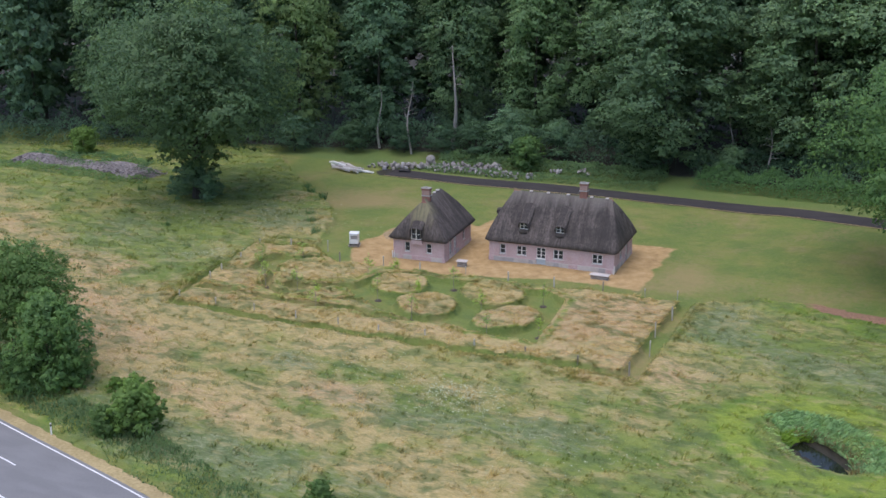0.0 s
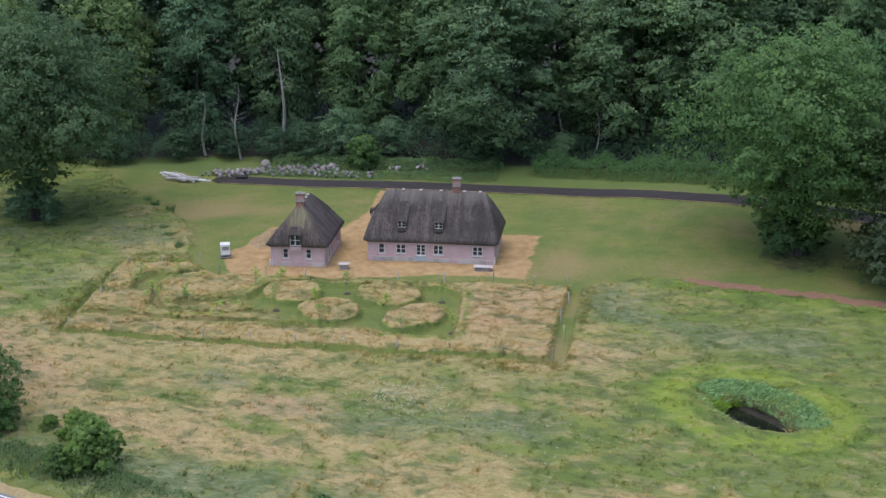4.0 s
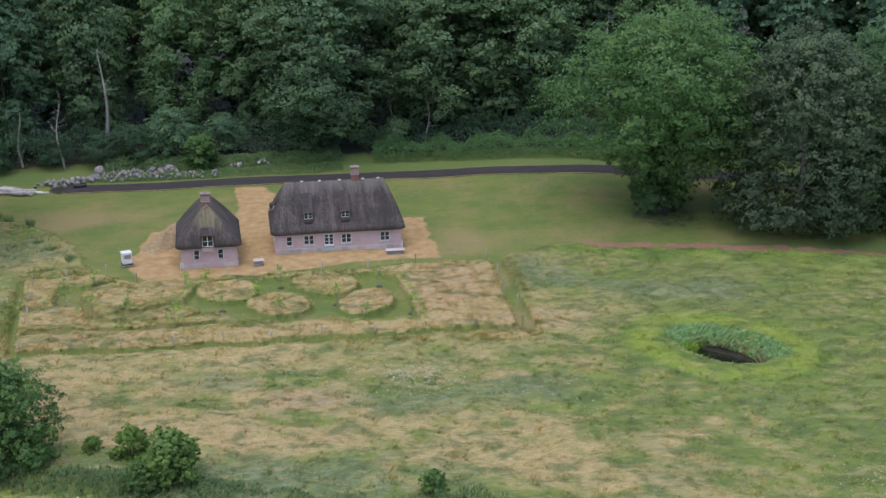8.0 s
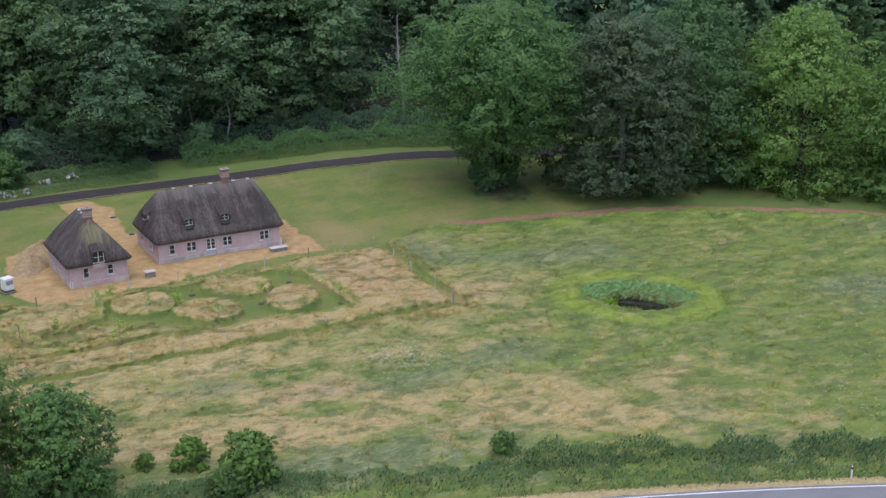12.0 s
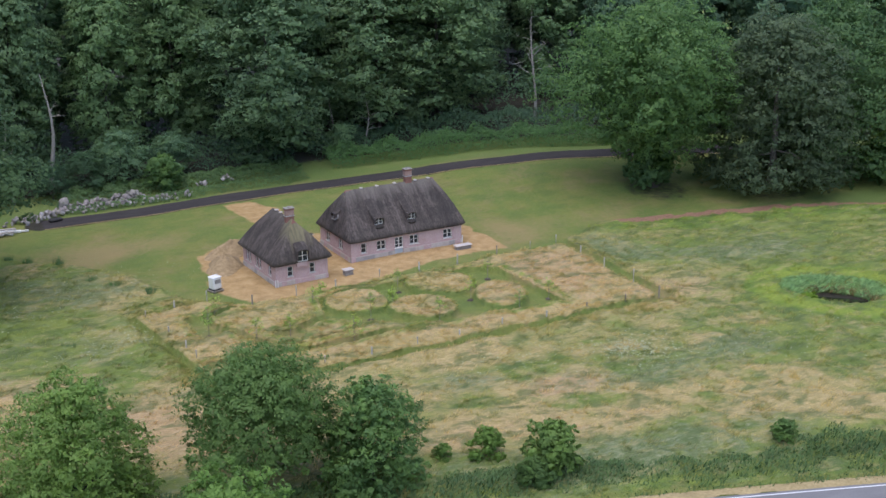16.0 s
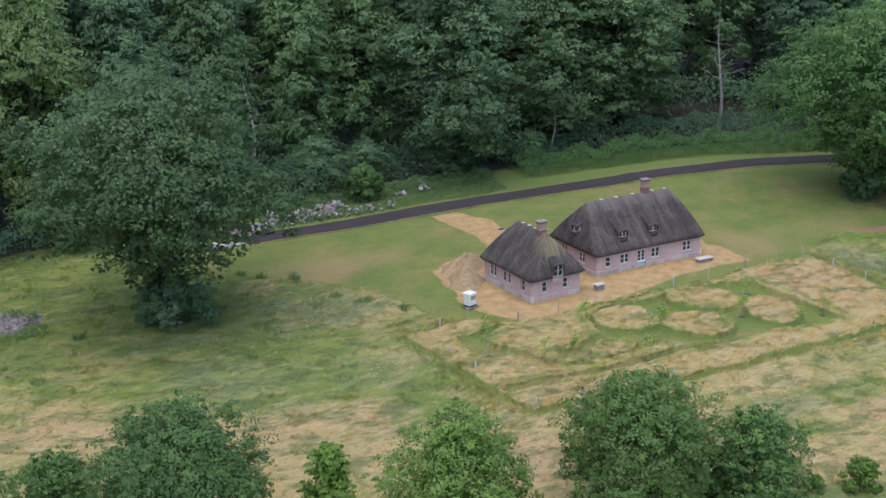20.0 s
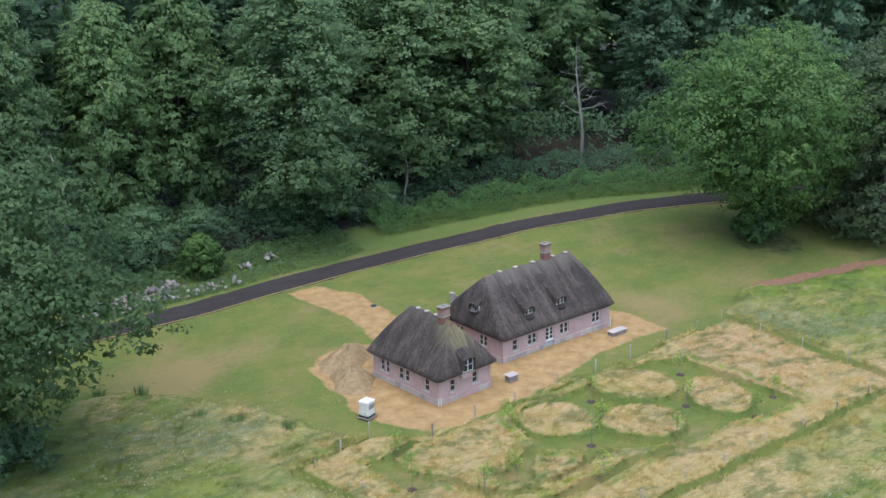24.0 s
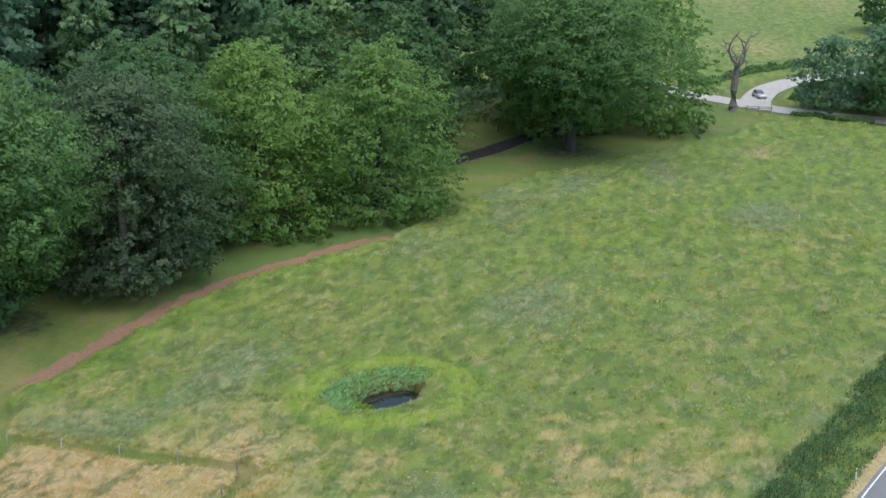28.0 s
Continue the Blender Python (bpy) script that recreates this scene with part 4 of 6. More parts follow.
plant(OAK[0], -48.6, 4.2, 20, 1.03, "broad dark green oak standing alone in the meadow", "oak tree", "oak")
plant(OAK[1], 47.4, 10.8, 70, 1.0, "broad bright green oak at the lawn edge", "oak tree", "oak")
plant(BUSH[2], -48.2, 3.2, 40, 1.45, "dense dark leafy growth round the oak's foot", "bush", "bush")
plant(BUSH[0], 46.6, 9.8, 80, 1.8, "dense green leafy growth round the oak's foot", "bush", "bush")
plant(GREYOAK, 63.2, 4.7, 10, 1.0, "grey-green tree with pale trunk by the chip path", "tree")
for x, y, k, turn, s, sx, lab in ((76.5, 8.5, 2, 40, 1.0, 1.02, "large leafy tree behind the chip path"), (89, -1, 3, 130, 0.95, 0.98, "yellow-green leafy tree at the path end"), (100, -14, 3, 210, 0.92, 0.95, "light green rounded tree with a dry top"),
                                (116, 4, 2, 10, 1.0, 1.0, "dark leafy tree beside the lawn"), (130, -6, 0, 70, 1.0, 1.0, "dark leafy tree beside the lawn"), (143, -33.5, 1, 160, 1.1, 1.12, "spreading dark tree with bare pale limbs"), (164, -44, 3, 20, 1.05, 0.9, "bright spreading tree near the junction"), (158, -28, 2, 80, 1.05, 0.9, "leafy tree behind the junction")):
    plant(DOME[k % 2] if x in (116, 130, 164, 158) else OAK[k], x, y, turn, s, lab, sx=sx)
for x, y, k, turn, s, lab in ((-25.9, -51.4, 0, 0, 1.0, "rounded leafy oak beside the road"), (-18.5, -54.6, 1, 50, 0.93, "light green bushy tree beside the road"), (-39.3, -50.6, 2, 90, 1.02, "leafy tree with pale undersides beside the road"), (-56.5, -43.5, 0, 200, 1.05, "broad leafy oak beside the road"), (-71, -41, 2, 20, 1.0, "dark leafy tree beside the road"), (-32.4, -68.2, 1, 140, 1.16, "rounded leafy tree across the road"), (-46.6, -45.3, 1, 20, 1.1, "slender young tree beside the road"), (-64, -38, 1, 80, 0.8, "young leafy tree beside the road")):
    plant(PALE if x == -32.4 else YOUNG if x == -46.6 else SMALL[k], x, y, turn, s, lab, "roadside tree", "roadside_tree", "trees along the road", sx=1.2 if x == -57.5 else 1.0)

rng = random.Random(8)
front = [(-142, 12), (-127, 16), (-112, 20), (-98, 24), (-84, 29), (-70, 35), (-57, 42), (-45, 47), (-33, 53), (-20, 54), (-9, 58), (3, 49), (16, 61), (23, 55), (33.5, 54), (45, 67), (56, 60), (64, 49), (76, 45), (88, 37), (100, 29), (112, 21), (124, 13), (136, 5), (150, -8), (164, -18), (178, -28)]
for i, (x, y) in enumerate(front):
    lead = (x, y) in ((3, 49), (23, 55), (33.5, 54))
    plant(BEECH[1 if x < -50 or lead else (i * 3 + i // 4) % 5] if -90 < x < 70 else FAR[i % 3], x, y, rng.uniform(0, 360), 1.08 if lead else rng.uniform(0.92, 1.15), "tall forest tree with layered green foliage", "forest tree", "forest_tree", "trees at the wood edge", sx=1.12 if lead else rng.uniform(0.66, 0.88))
second = [(x + rng.uniform(-1, 1) + 7, y + rng.uniform(11, 15)) for x, y in front]
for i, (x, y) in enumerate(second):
    plant(DEEP[i % 2], x, y, rng.uniform(0, 360), rng.uniform(1.05, 1.2), "tall tree inside the wood, shade put into its leaf colour", "forest tree", "forest_tree", "trees inside the wood")

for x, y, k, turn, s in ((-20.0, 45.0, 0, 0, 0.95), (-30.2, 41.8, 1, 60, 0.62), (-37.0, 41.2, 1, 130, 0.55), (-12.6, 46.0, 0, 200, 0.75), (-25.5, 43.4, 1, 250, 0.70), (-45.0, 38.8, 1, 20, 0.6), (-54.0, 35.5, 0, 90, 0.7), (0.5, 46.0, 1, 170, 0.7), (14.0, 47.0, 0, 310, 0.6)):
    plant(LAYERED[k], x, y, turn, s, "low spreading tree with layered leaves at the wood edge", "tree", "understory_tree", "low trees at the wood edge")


def far_wood():
    """The closed canopy further back."""
    rng2 = random.Random(3)
    quads, softs, k = [], [], 0
    for row in range(2, 7):
        for x, y in front:
            if row > 4 and x < 30:
                continue
            px, py = x + rng2.uniform(-4, 4) + row * 1.5, y + row * 10.0 + rng2.uniform(-3, 3)
            q, soft, lob = crown_data(100 + k % 9, "beech", 31 * rng2.uniform(0.9, 1.15), 16 * rng2.uniform(0.9, 1.2), 9, 12, 70, 14, 0.66, layer=0.8, core=30)
            quads.append(q + np.array([px, py, float(height(px, py))]))
            softs.append(soft)
            k += 1
    me = leaf_mesh("far_wood", np.concatenate(quads), LEAF_BEECH, np.concatenate(softs))
    tagged(new("far_wood", me), "dense green canopy of the wood behind", "forest", kind="stuff")


far_wood()

# ---- the two thatched houses ----
TURN = 6.0


def hip_roof(parent, x0, x1, y0, y1, ze, zr, inset, along, gablet=0.5, thick=0.38, moss=0.3, label="", spot=None):
    """A thatched hip roof with rounded hips. along: the ridge runs in x or y."""
    if along == "y":
        swap = lambda p: (p[1], p[0], p[2])
        x0, x1, y0, y1 = y0, y1, x0, x1
    else:
        swap = lambda p: p
    n, rows = 40, 14
    mid, half, run = (y0 + y1) / 2, (y1 - y0) / 2, (x1 - x0) / 2
    cx = (x0 + x1) / 2
    verts, faces = [], []
    per = []
    # outline of the eaves, walked round with rounded corners
    rc = 0.45
    for k in range(4):
        corner = [(x1 - rc, y0 + rc, -90), (x1 - rc, y1 - rc, 0), (x0 + rc, y1 - rc, 90), (x0 + rc, y0 + rc, 180)][k]
        for s in range(7):
            a = radians(corner[2] + 15 * s)
            per.append((corner[0] + rc * math.cos(a), corner[1] + rc * math.sin(a)))
        nxt = [(x1, y1 - rc), (x0 + rc, y1), (x0, y0 + rc), (x1 - rc, y0)][k]
        last = per[-1]
        for s in range(1, 10):
            t = s / 10
            per.append((last[0] + (nxt[0] - last[0]) * t, last[1] + (nxt[1] - last[1]) * t))
    m = len(per)
    for r in range(rows + 1):
        t = r / rows
        for px, py in per:
            # slide every eaves point up to its place on the ridge
            rx = min(max(px, x0 + inset), x1 - inset)
            qx, qy = px + (rx - px) * t ** 1.22, py + (mid - py) * t
            bulge = 0.16 * math.sin(math.pi * t)
            z = ze + (zr - ze) * t + bulge + 0.05 * noise.noise(Vector((qx * 0.9, qy * 0.9, t * 3)))
            verts.append(swap((qx, qy, z)))
    for r in range(rows):
        for k in range(m):
            a, b = r * m + k, r * m + (k + 1) % m
            faces.append((a, b, b + m, a + m))
    base = len(verts)
    for px, py in per:  # the cut edge under the eaves
        dx, dy = cx - px, mid - py
        d = math.hypot(dx, dy)
        verts.append(swap((px + dx / d * 0.30, py + dy / d * 0.30, ze - thick * 0.55)))
    for k in range(m):
        a, b = k, (k + 1) % m
        faces.append((base + k, base + (k + 1) % m, b, a))
    top = len(verts)
    for px, py in per:
        rx = min(max(px, x0 + 1.0), x1 - 1.0)
        verts.append(swap((rx, mid + (py - mid) * 0.75, ze + 0.2)))
    for k in range(m):
        faces.append((top + k, top + (k + 1) % m, base + (k + 1) % m, base + k))
    if along == "y":
        faces = [f[::-1] for f in faces]
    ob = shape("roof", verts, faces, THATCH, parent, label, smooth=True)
    a = ob.data.attributes.new("moss", "FLOAT", "POINT")
    v = np.array(verts)
    grown = np.full(len(v), moss)
    if spot:
        grown = grown + 1.0 * np.exp(-((v[:, 0] - spot[0]) / 2.0) ** 2 - ((v[:, 1] - spot[1]) / 1.9) ** 2)
    a.data.foreach_set("value", grown.astype(np.float32))
    return ob


def gablet(parent, x, y, z, turn, w=1.3, h=0.75):
    """The small brick triangle under the end of the ridge, with a pale verge above it."""
    bm = bmesh.new()
    f = [bm.verts.new(p) for p in ((-w / 2, 0, 0), (w / 2, 0, 0), (0, 0.12, h))]
    g = [bm.verts.new(p) for p in ((-w / 2, 0.9, 0), (w / 2, 0.9, 0), (0, 0.9, h))]
    bm.faces.new(f)
    bm.faces.new(g[::-1])
    for i in range(3):
        bm.faces.new((f[(i + 1) % 3], f[i], g[i], g[(i + 1) % 3]))
    ob = part("gablet", bm, REDBRICK, parent, "small red brick gablet under the ridge end")
    ob.matrix_basis = pose(x, y, z, 0, 0, turn)
    part("ledge", boxed(-w / 2 - 0.1, w / 2 + 0.1, -0.14, 0.1, -0.10, 0.02, bevel=0.03), OLDTHATCH, ob)


OLDTHATCH = simple("bleached thatch edge", (0.22, 0.17, 0.13), (0.33, 0.27, 0.21), 7.0, 0.95, 0.6)


def wall(parent, a, b, h, openings, thick=0.36, name="wall", z0=0.0):
    """A brick wall from a to b with openings (centre, width, sill, head) cut through it."""
    ax, ay = a
    length = math.hypot(b[0] - ax, b[1] - ay)
    bm = bmesh.new()
    x = 0.0
    for c, w, s, t in sorted(openings):
        box(bm, x, c - w / 2, 0, thick, z0, h)
        if s > z0:
            box(bm, c - w / 2, c + w / 2, 0, thick, z0, s)
        box(bm, c - w / 2, c + w / 2, 0, thick, t, h)
        x = c + w / 2
    box(bm, x, length, 0, thick, z0, h)
    bmesh.ops.remove_doubles(bm, verts=bm.verts, dist=1e-4)
    ob = part(name, bm, BRICK, parent)
    ob.matrix_basis = pose(ax, ay, 0, 0, 0, math.degrees(math.atan2(b[1] - ay, b[0] - ax)))
    return ob


def window(parent, c, w, s, t, cols, rows, depth=0.10, name="window"):
    """A white casement set in a wall opening; parent is the wall."""
    frame_bm = bmesh.new()
    f = 0.075
    box(frame_bm, c - w / 2, c - w / 2 + f, depth, depth + 0.09, s, t)
    box(frame_bm, c + w / 2 - f, c + w / 2, depth, depth + 0.09, s, t)
    box(frame_bm, c - w / 2 + f, c + w / 2 - f, depth, depth + 0.09, t - f, t)
    box(frame_bm, c - w / 2 + f, c + w / 2 - f, depth, depth + 0.09, s, s + f)
    ob = part(name, frame_bm, WHITE, parent)
    for i in range(1, cols):
        x = c - w / 2 + w * i / cols
        wide = 0.05 if (cols == 2 or i == cols // 2) else 0.022
        part("mullion", boxed(x - wide, x + wide, depth - 0.015, depth + 0.08, s + f, t - f), WHITE, ob)
    for j in range(1, rows):
        z = s + (t - s) * j / rows
        part("glazing_bar", boxed(c - w / 2 + f, c + w / 2 - f, depth + 0.005, depth + 0.06, z - 0.02, z + 0.02), WHITE, ob)
    part("pane", boxed(c - w / 2 + f * 0.5, c + w / 2 - f * 0.5, depth + 0.05, depth + 0.06, s + f * 0.5, t - f * 0.5), GLASS, ob)
    part("sill", boxed(c - w / 2 - 0.06, c + w / 2 + 0.06, -0.06, depth, s - 0.06, s), WHITE, ob)
    return ob


def plinth(parent, a, b, h, thick=0.05, seed=0, gap=None):
    """Granite blocks along the foot of a wall."""
    rng = random.Random(seed)
    ax, ay = a
    length = math.hypot(b[0] - ax, b[1] - ay)
    m = pose(ax, ay, 0, 0, 0, math.degrees(math.atan2(b[1] - ay, b[0] - ax)))
    bm = bmesh.new()
    for x0, x1 in ((-0.03, gap[0]), (gap[1], length + 0.03)) if gap else ((-0.03, length + 0.03),):
        box(bm, x0, x1, -thick + 0.02, 0.0, -0.3, h - 0.02)
    base = part("plinth", bm, PALESTONE, parent, "pale rendered plinth with grey granite blocks")
    base.matrix_basis = m
    x = -0.05
    while x < length - 0.2:
        w = min(rng.uniform(0.55, 1.15), length + 0.05 - x)
        if gap and x < gap[1] + 0.02 and x + w > gap[0] - 0.02:
            x = max(x + w, gap[1] + 0.03) if x > gap[0] - 0.3 else gap[1] + 0.03
            continue
        part("stone", boxed(x + 0.012, x + w - 0.012, -thick - rng.uniform(0.0, 0.03), 0.02, -0.2, h * rng.uniform(0.85, 1.0), bevel=0.02), rng.choice((PALESTONE, PALESTONE, BRICK, GRANITE, PALESTONE)), base)
        x += w


PALEBRICK = simple("pale repointed brick", (0.33, 0.205, 0.175), (0.45, 0.32, 0.28), 9.0, 0.9, 0.4)


def chimney(parent, x, y, z0, z1, wx=0.85, wy=0.62):
    bm = boxed(x - wx / 2, x + wx / 2, y - wy / 2, y + wy / 2, z0, z1 - 0.28)
    box(bm, x - wx / 2 - 0.06, x + wx / 2 + 0.06, y - wy / 2 - 0.06, y + wy / 2 + 0.06, z1 - 0.28, z1 - 0.12)
    ob = part("chimney", bm, REDBRICK, parent, "weathered red brick chimney")
    part("cap", boxed(x - wx / 2 - 0.1, x + wx / 2 + 0.1, y - wy / 2 - 0.1, y + wy / 2 + 0.1, z1 - 0.10, z1, bevel=0.03), STONE, ob)
    part("flue_pot", boxed(x - 0.17, x + 0.17, y - 0.12, y + 0.12, z1, z1 + 0.12, bevel=0.03), STONE, ob)
    part("band", boxed(x - wx / 2 - 0.012, x + wx / 2 + 0.012, y - wy / 2 - 0.012, y + wy / 2 + 0.012, z1 - 0.82, z1 - 0.30), PALEBRICK, ob, "paler repointed brick band")
    part("flashing", boxed(x - wx / 2 - 0.05, x + wx / 2 + 0.05, y - wy / 2 - 0.05, y + wy / 2 + 0.05, z1 - 1.0, z1 - 0.86), GRANITE, ob)


def dormer(parent, x, y, z, turn=0, w=1.0, h=0.72, apron=True, lift=0.34, segs=9, square=0.38):
    """A small eyebrow dormer: two-light window under a thatch hood with a thatch apron."""
    bm = bmesh.new()
    n = 10
    prev = None
    for k in range(segs):
        d = -0.36 + k * 0.42
        ring = []
        for i in range(n + 1):
            a = math.pi * i / n
            rr = 1 - 0.10 * k
            ring.append(bm.verts.new((-math.cos(a) * (w / 2 + 0.11) * (1.0 + 0.04 * k), d, h * 0.2 + math.sin(a) ** square * (h * 0.90) * rr + (0.10 * k if k < 2 else 0.10 + lift * (k - 1)))))
        if prev:
            for i in range(n):
                bm.faces.new((prev[i], prev[i + 1], ring[i + 1], ring[i]))
        prev = ring
    bmesh.ops.recalc_face_normals(bm, faces=bm.faces)
    bmesh.ops.solidify(bm, geom=bm.faces, thickness=0.10)
    ob = part("dormer", bm, THATCH, parent, "thatched eyebrow dormer with a white two-light window")
    ob.matrix_basis = pose(x, y, z, 0, 0, turn)
    frame_bm = bmesh.new()
    for a, b, lo, hi in ((-w / 2, -w / 2 + 0.07, 0, h), (w / 2 - 0.07, w / 2, 0, h), (-0.04, 0.04, 0, h), (-w / 2, w / 2, 0, 0.07), (-w / 2, w / 2, h - 0.07, h), (-w / 2, w / 2, h / 2 - 0.02, h / 2 + 0.02)):
        box(frame_bm, a, b, -0.04, 0.06, lo, hi)
    part("window_frame", frame_bm, WHITE, ob)
    part("pane", boxed(-w / 2 + 0.03, w / 2 - 0.03, 0.0, 0.02, 0.03, h - 0.03), GLASS, ob)
    if not apron:
        return ob
    bm = bmesh.new()
    bmesh.ops.create_uvsphere(bm, u_segments=12, v_segments=8, radius=0.5, matrix=Matrix.Diagonal((w * 1.15, 0.55, 0.5, 1)))
    bmesh.ops.translate(bm, verts=bm.verts, vec=(0, -0.22, -0.30))
    part("apron", bm, THATCH, ob)
    return ob


LEAD = simple("weathered lead", (0.20, 0.19, 0.185), (0.34, 0.325, 0.31), 6.0, 0.6, 0.2)


def dormer_lead(ob, w, h):
    """Pale lead sheets dressed on the thatch at both sides and below a dormer window."""
    for side in (-1, 1):
        verts = [(side * w * 0.50, -0.10, h), (side * w * 0.50, -0.10, -0.05), (side * w * 0.86, 0.02, 0.02), (side * w * 0.70, 0.20, h * 0.72)]
        verts += [(x, y + 0.05, z) for x, y, z in verts]
        faces = [(0, 1, 2, 3), (7, 6, 5, 4), (0, 4, 5, 1), (1, 5, 6, 2), (2, 6, 7, 3), (3, 7, 4, 0)]
        shape("lead_cheek", verts, faces if side < 0 else [f[::-1] for f in faces], LEAD, ob, "pale grey lead sheet")
    part("lead_apron", boxed(-w * 0.5, w * 0.5, -0.34, -0.08, -0.16, -0.04, bevel=0.03), LEAD, ob)


def big_house():
    h = thing("house", pose(-1.6, -1.65, 0, 0, 0, TURN), "long pink brick house under a dark thatched hip roof", "house")
    L, D, H = 14.9, 8.8, 2.75
    front = [(1.65, 0.72, 0.95, 2.12), (3.95, 1.2, 1.0, 2.12), (6.3, 1.12, 0.12, 2.18), (8.35, 1.2, 1.0, 2.12), (12.95, 1.2, 1.0, 2.12)]
    w = wall(h, (0, 0), (L, 0), H, front)
    for i, (c, ww, s, t) in enumerate(front):
        if i == 2:
            door = part("door", boxed(c - ww / 2, c + ww / 2, 0.10, 0.16, s, s + 0.75), PALEBLUE, w, "pale blue double door with glazed upper lights")
            window(door, c, ww, s + 0.72, t, 2, 3, 0.08, "glazed_light")
            part("threshold", boxed(c - ww / 2 - 0.15, c + ww / 2 + 0.15, -0.45, 0.1, -0.1, s, bevel=0.02), GRANITE, w)
        else:
            window(w, c, ww, s, t, 2 if ww > 1 else 1, 2 if ww > 1 else 2)
    left = [(2.6, 1.2, 1.0, 2.12), (6.2, 1.2, 1.0, 2.12)]
    wl = wall(h, (0, D), (0, 0.36), H, [(D - 0.36 - c, *r) for c, *r in left])
    for c, ww, s, t in left:
        window(wl, D - 0.36 - c, ww, s, t, 2, 2)
    right = [(2.8, 1.1, 1.0, 2.12), (5.6, 1.0, 0.12, 2.15)]
    wr = wall(h, (L, 0.36), (L, D), H, right)
    for c, ww, s, t in right:
        window(wr, c, ww, s, t, 2, 2)
    wall(h, (L - 0.36, D), (0.36, D), H, [])
    plinth(h, (0, 0), (L, 0), 0.62, seed=1, gap=(5.72, 6.88))
    plinth(h, (0, D), (0, 0), 0.6, seed=2)
    plinth(h, (L, 0), (L, D), 0.62, seed=3)
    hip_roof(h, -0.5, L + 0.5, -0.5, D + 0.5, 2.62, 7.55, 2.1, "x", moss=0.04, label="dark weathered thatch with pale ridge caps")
    chimney(h, 9.95, 4.5, 6.9, 9.15)
    gablet(h, 1.38, 4.4, 6.95, -90, 1.0, 0.62)
    gablet(h, L - 1.38, 4.4, 6.95, 90, 1.0, 0.62)
    rng = random.Random(2)
    for x in (3.6, 5.7, 8.1, 10.9, 12.75):
        part("ridge_cap", boxed(x - 0.18, x + 0.18, 4.4 - 0.2, 4.4 + 0.2, 7.5, 7.63, bevel=0.03), PALESTONE, h)
    for x in (4.0, 8.35):
        dormer(h, x, 0.66, 3.98, h=0.80)
    dormer_lead(dormer(h, -0.02, 4.1, 4.50, -90, 0.80, 0.66, apron=False, lift=0.50, segs=3, square=0.25), 0.80, 0.66)
    part("downpipe", boxed(L + 0.02, L + 0.12, -0.14, -0.04, 0, 1.0, bevel=0.02), WHITE, h)
    return h


def small_house():
    h = thing("house", pose(-11.95, -6.05, 0, 0, 0, TURN + 1.5), "small pink brick outbuilding with a thatched roof and gable window", "house")
    L, D, H = 6.35, 9.5, 2.75
    front = [(1.75, 0.68, 0.95, 2.12), (4.45, 0.68, 0.95, 2.12)]
    w = wall(h, (0, 0), (L, 0), H, front)
    for c, ww, s, t in front:
        window(w, c, ww, s, t, 1, 2)
    left = [(1.7, 0.75, 0.95, 2.12), (4.5, 0.7, 0.95, 2.12), (5.4, 0.7, 0.95, 2.12), (7.4, 0.6, 0.95, 2.12), (8.15, 0.6, 0.95, 2.12)]
    wl = wall(h, (0, D), (0, 0.36), H, [(D - c, *r) for c, *r in left])
    for c, ww, s, t in left:
        window(wl, D - c, ww, s, t, 1, 2)
    right = [(1.8, 0.95, 0.1, 2.15), (3.4, 0.95, 0.1, 2.15), (6.6, 0.8, 0.95, 2.12)]
    wr = wall(h, (L, 0.36), (L, D), H, right)
    for c, ww, s, t in right:
        window(wr, c, ww, s, t, 2 if s < 0.5 else 1, 3 if s < 0.5 else 2)
    wall(h, (L - 0.36, D), (0.36, D), H, [])
    plinth(h, (0, 0), (L, 0), 0.55, seed=4)
    plinth(h, (0, D), (0, 0), 0.55, seed=5)
    plinth(h, (L, 0), (L, D), 0.55, seed=6)
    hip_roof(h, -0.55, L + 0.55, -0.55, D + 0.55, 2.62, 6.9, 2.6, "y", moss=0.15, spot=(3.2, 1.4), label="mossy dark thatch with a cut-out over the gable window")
    chimney(h, L / 2 - 0.05, 2.75, 6.2, 8.1, 0.95, 0.6)
    gablet(h, L / 2, 1.62, 6.05, 0, 1.5, 0.8)
    for y in (3.9, 5.2, 6.4):
        part("ridge_cap", boxed(L / 2 - 0.2, L / 2 + 0.2, y - 0.18, y + 0.18, 6.85, 6.98, bevel=0.03), PALESTONE, h)
    dormer(h, L / 2 - 0.1, -0.50, 2.66, 0, 1.25, 1.32, False, 0.42, 4, 0.16)
    part("gable_panel", boxed(L / 2 - 0.75, L / 2 + 0.55, -0.44, 0.0, 2.05, 2.68), BRICK, h, "pink brick below the gable window")
    part("downpipe", boxed(-0.14, -0.05, -0.12, -0.02, 0, 0.85, bevel=0.02), WHITE, h)
    part("downpipe", boxed(0.10, 0.19, -0.16, -0.07, 0, 0.85, bevel=0.02), WHITE, h)
    return h


PALEBLUE = simple("pale blue paint", (0.42, 0.50, 0.56), (0.50, 0.57, 0.62), 7.0, 0.5, 0.1)
big_house()
small_house()

RUBBLE = simple("grey rubble", (0.20, 0.175, 0.17), (0.36, 0.325, 0.315), 2.0, 0.9, 0.4)
SCRUB = foliage("scrub leaves", (0.056, 0.104, 0.046), (0.130, 0.196, 0.084))
HEDGE = foliage("bramble leaves", (0.042, 0.100, 0.044), (0.090, 0.172, 0.068))
# ---- planting along the wood and the road ----


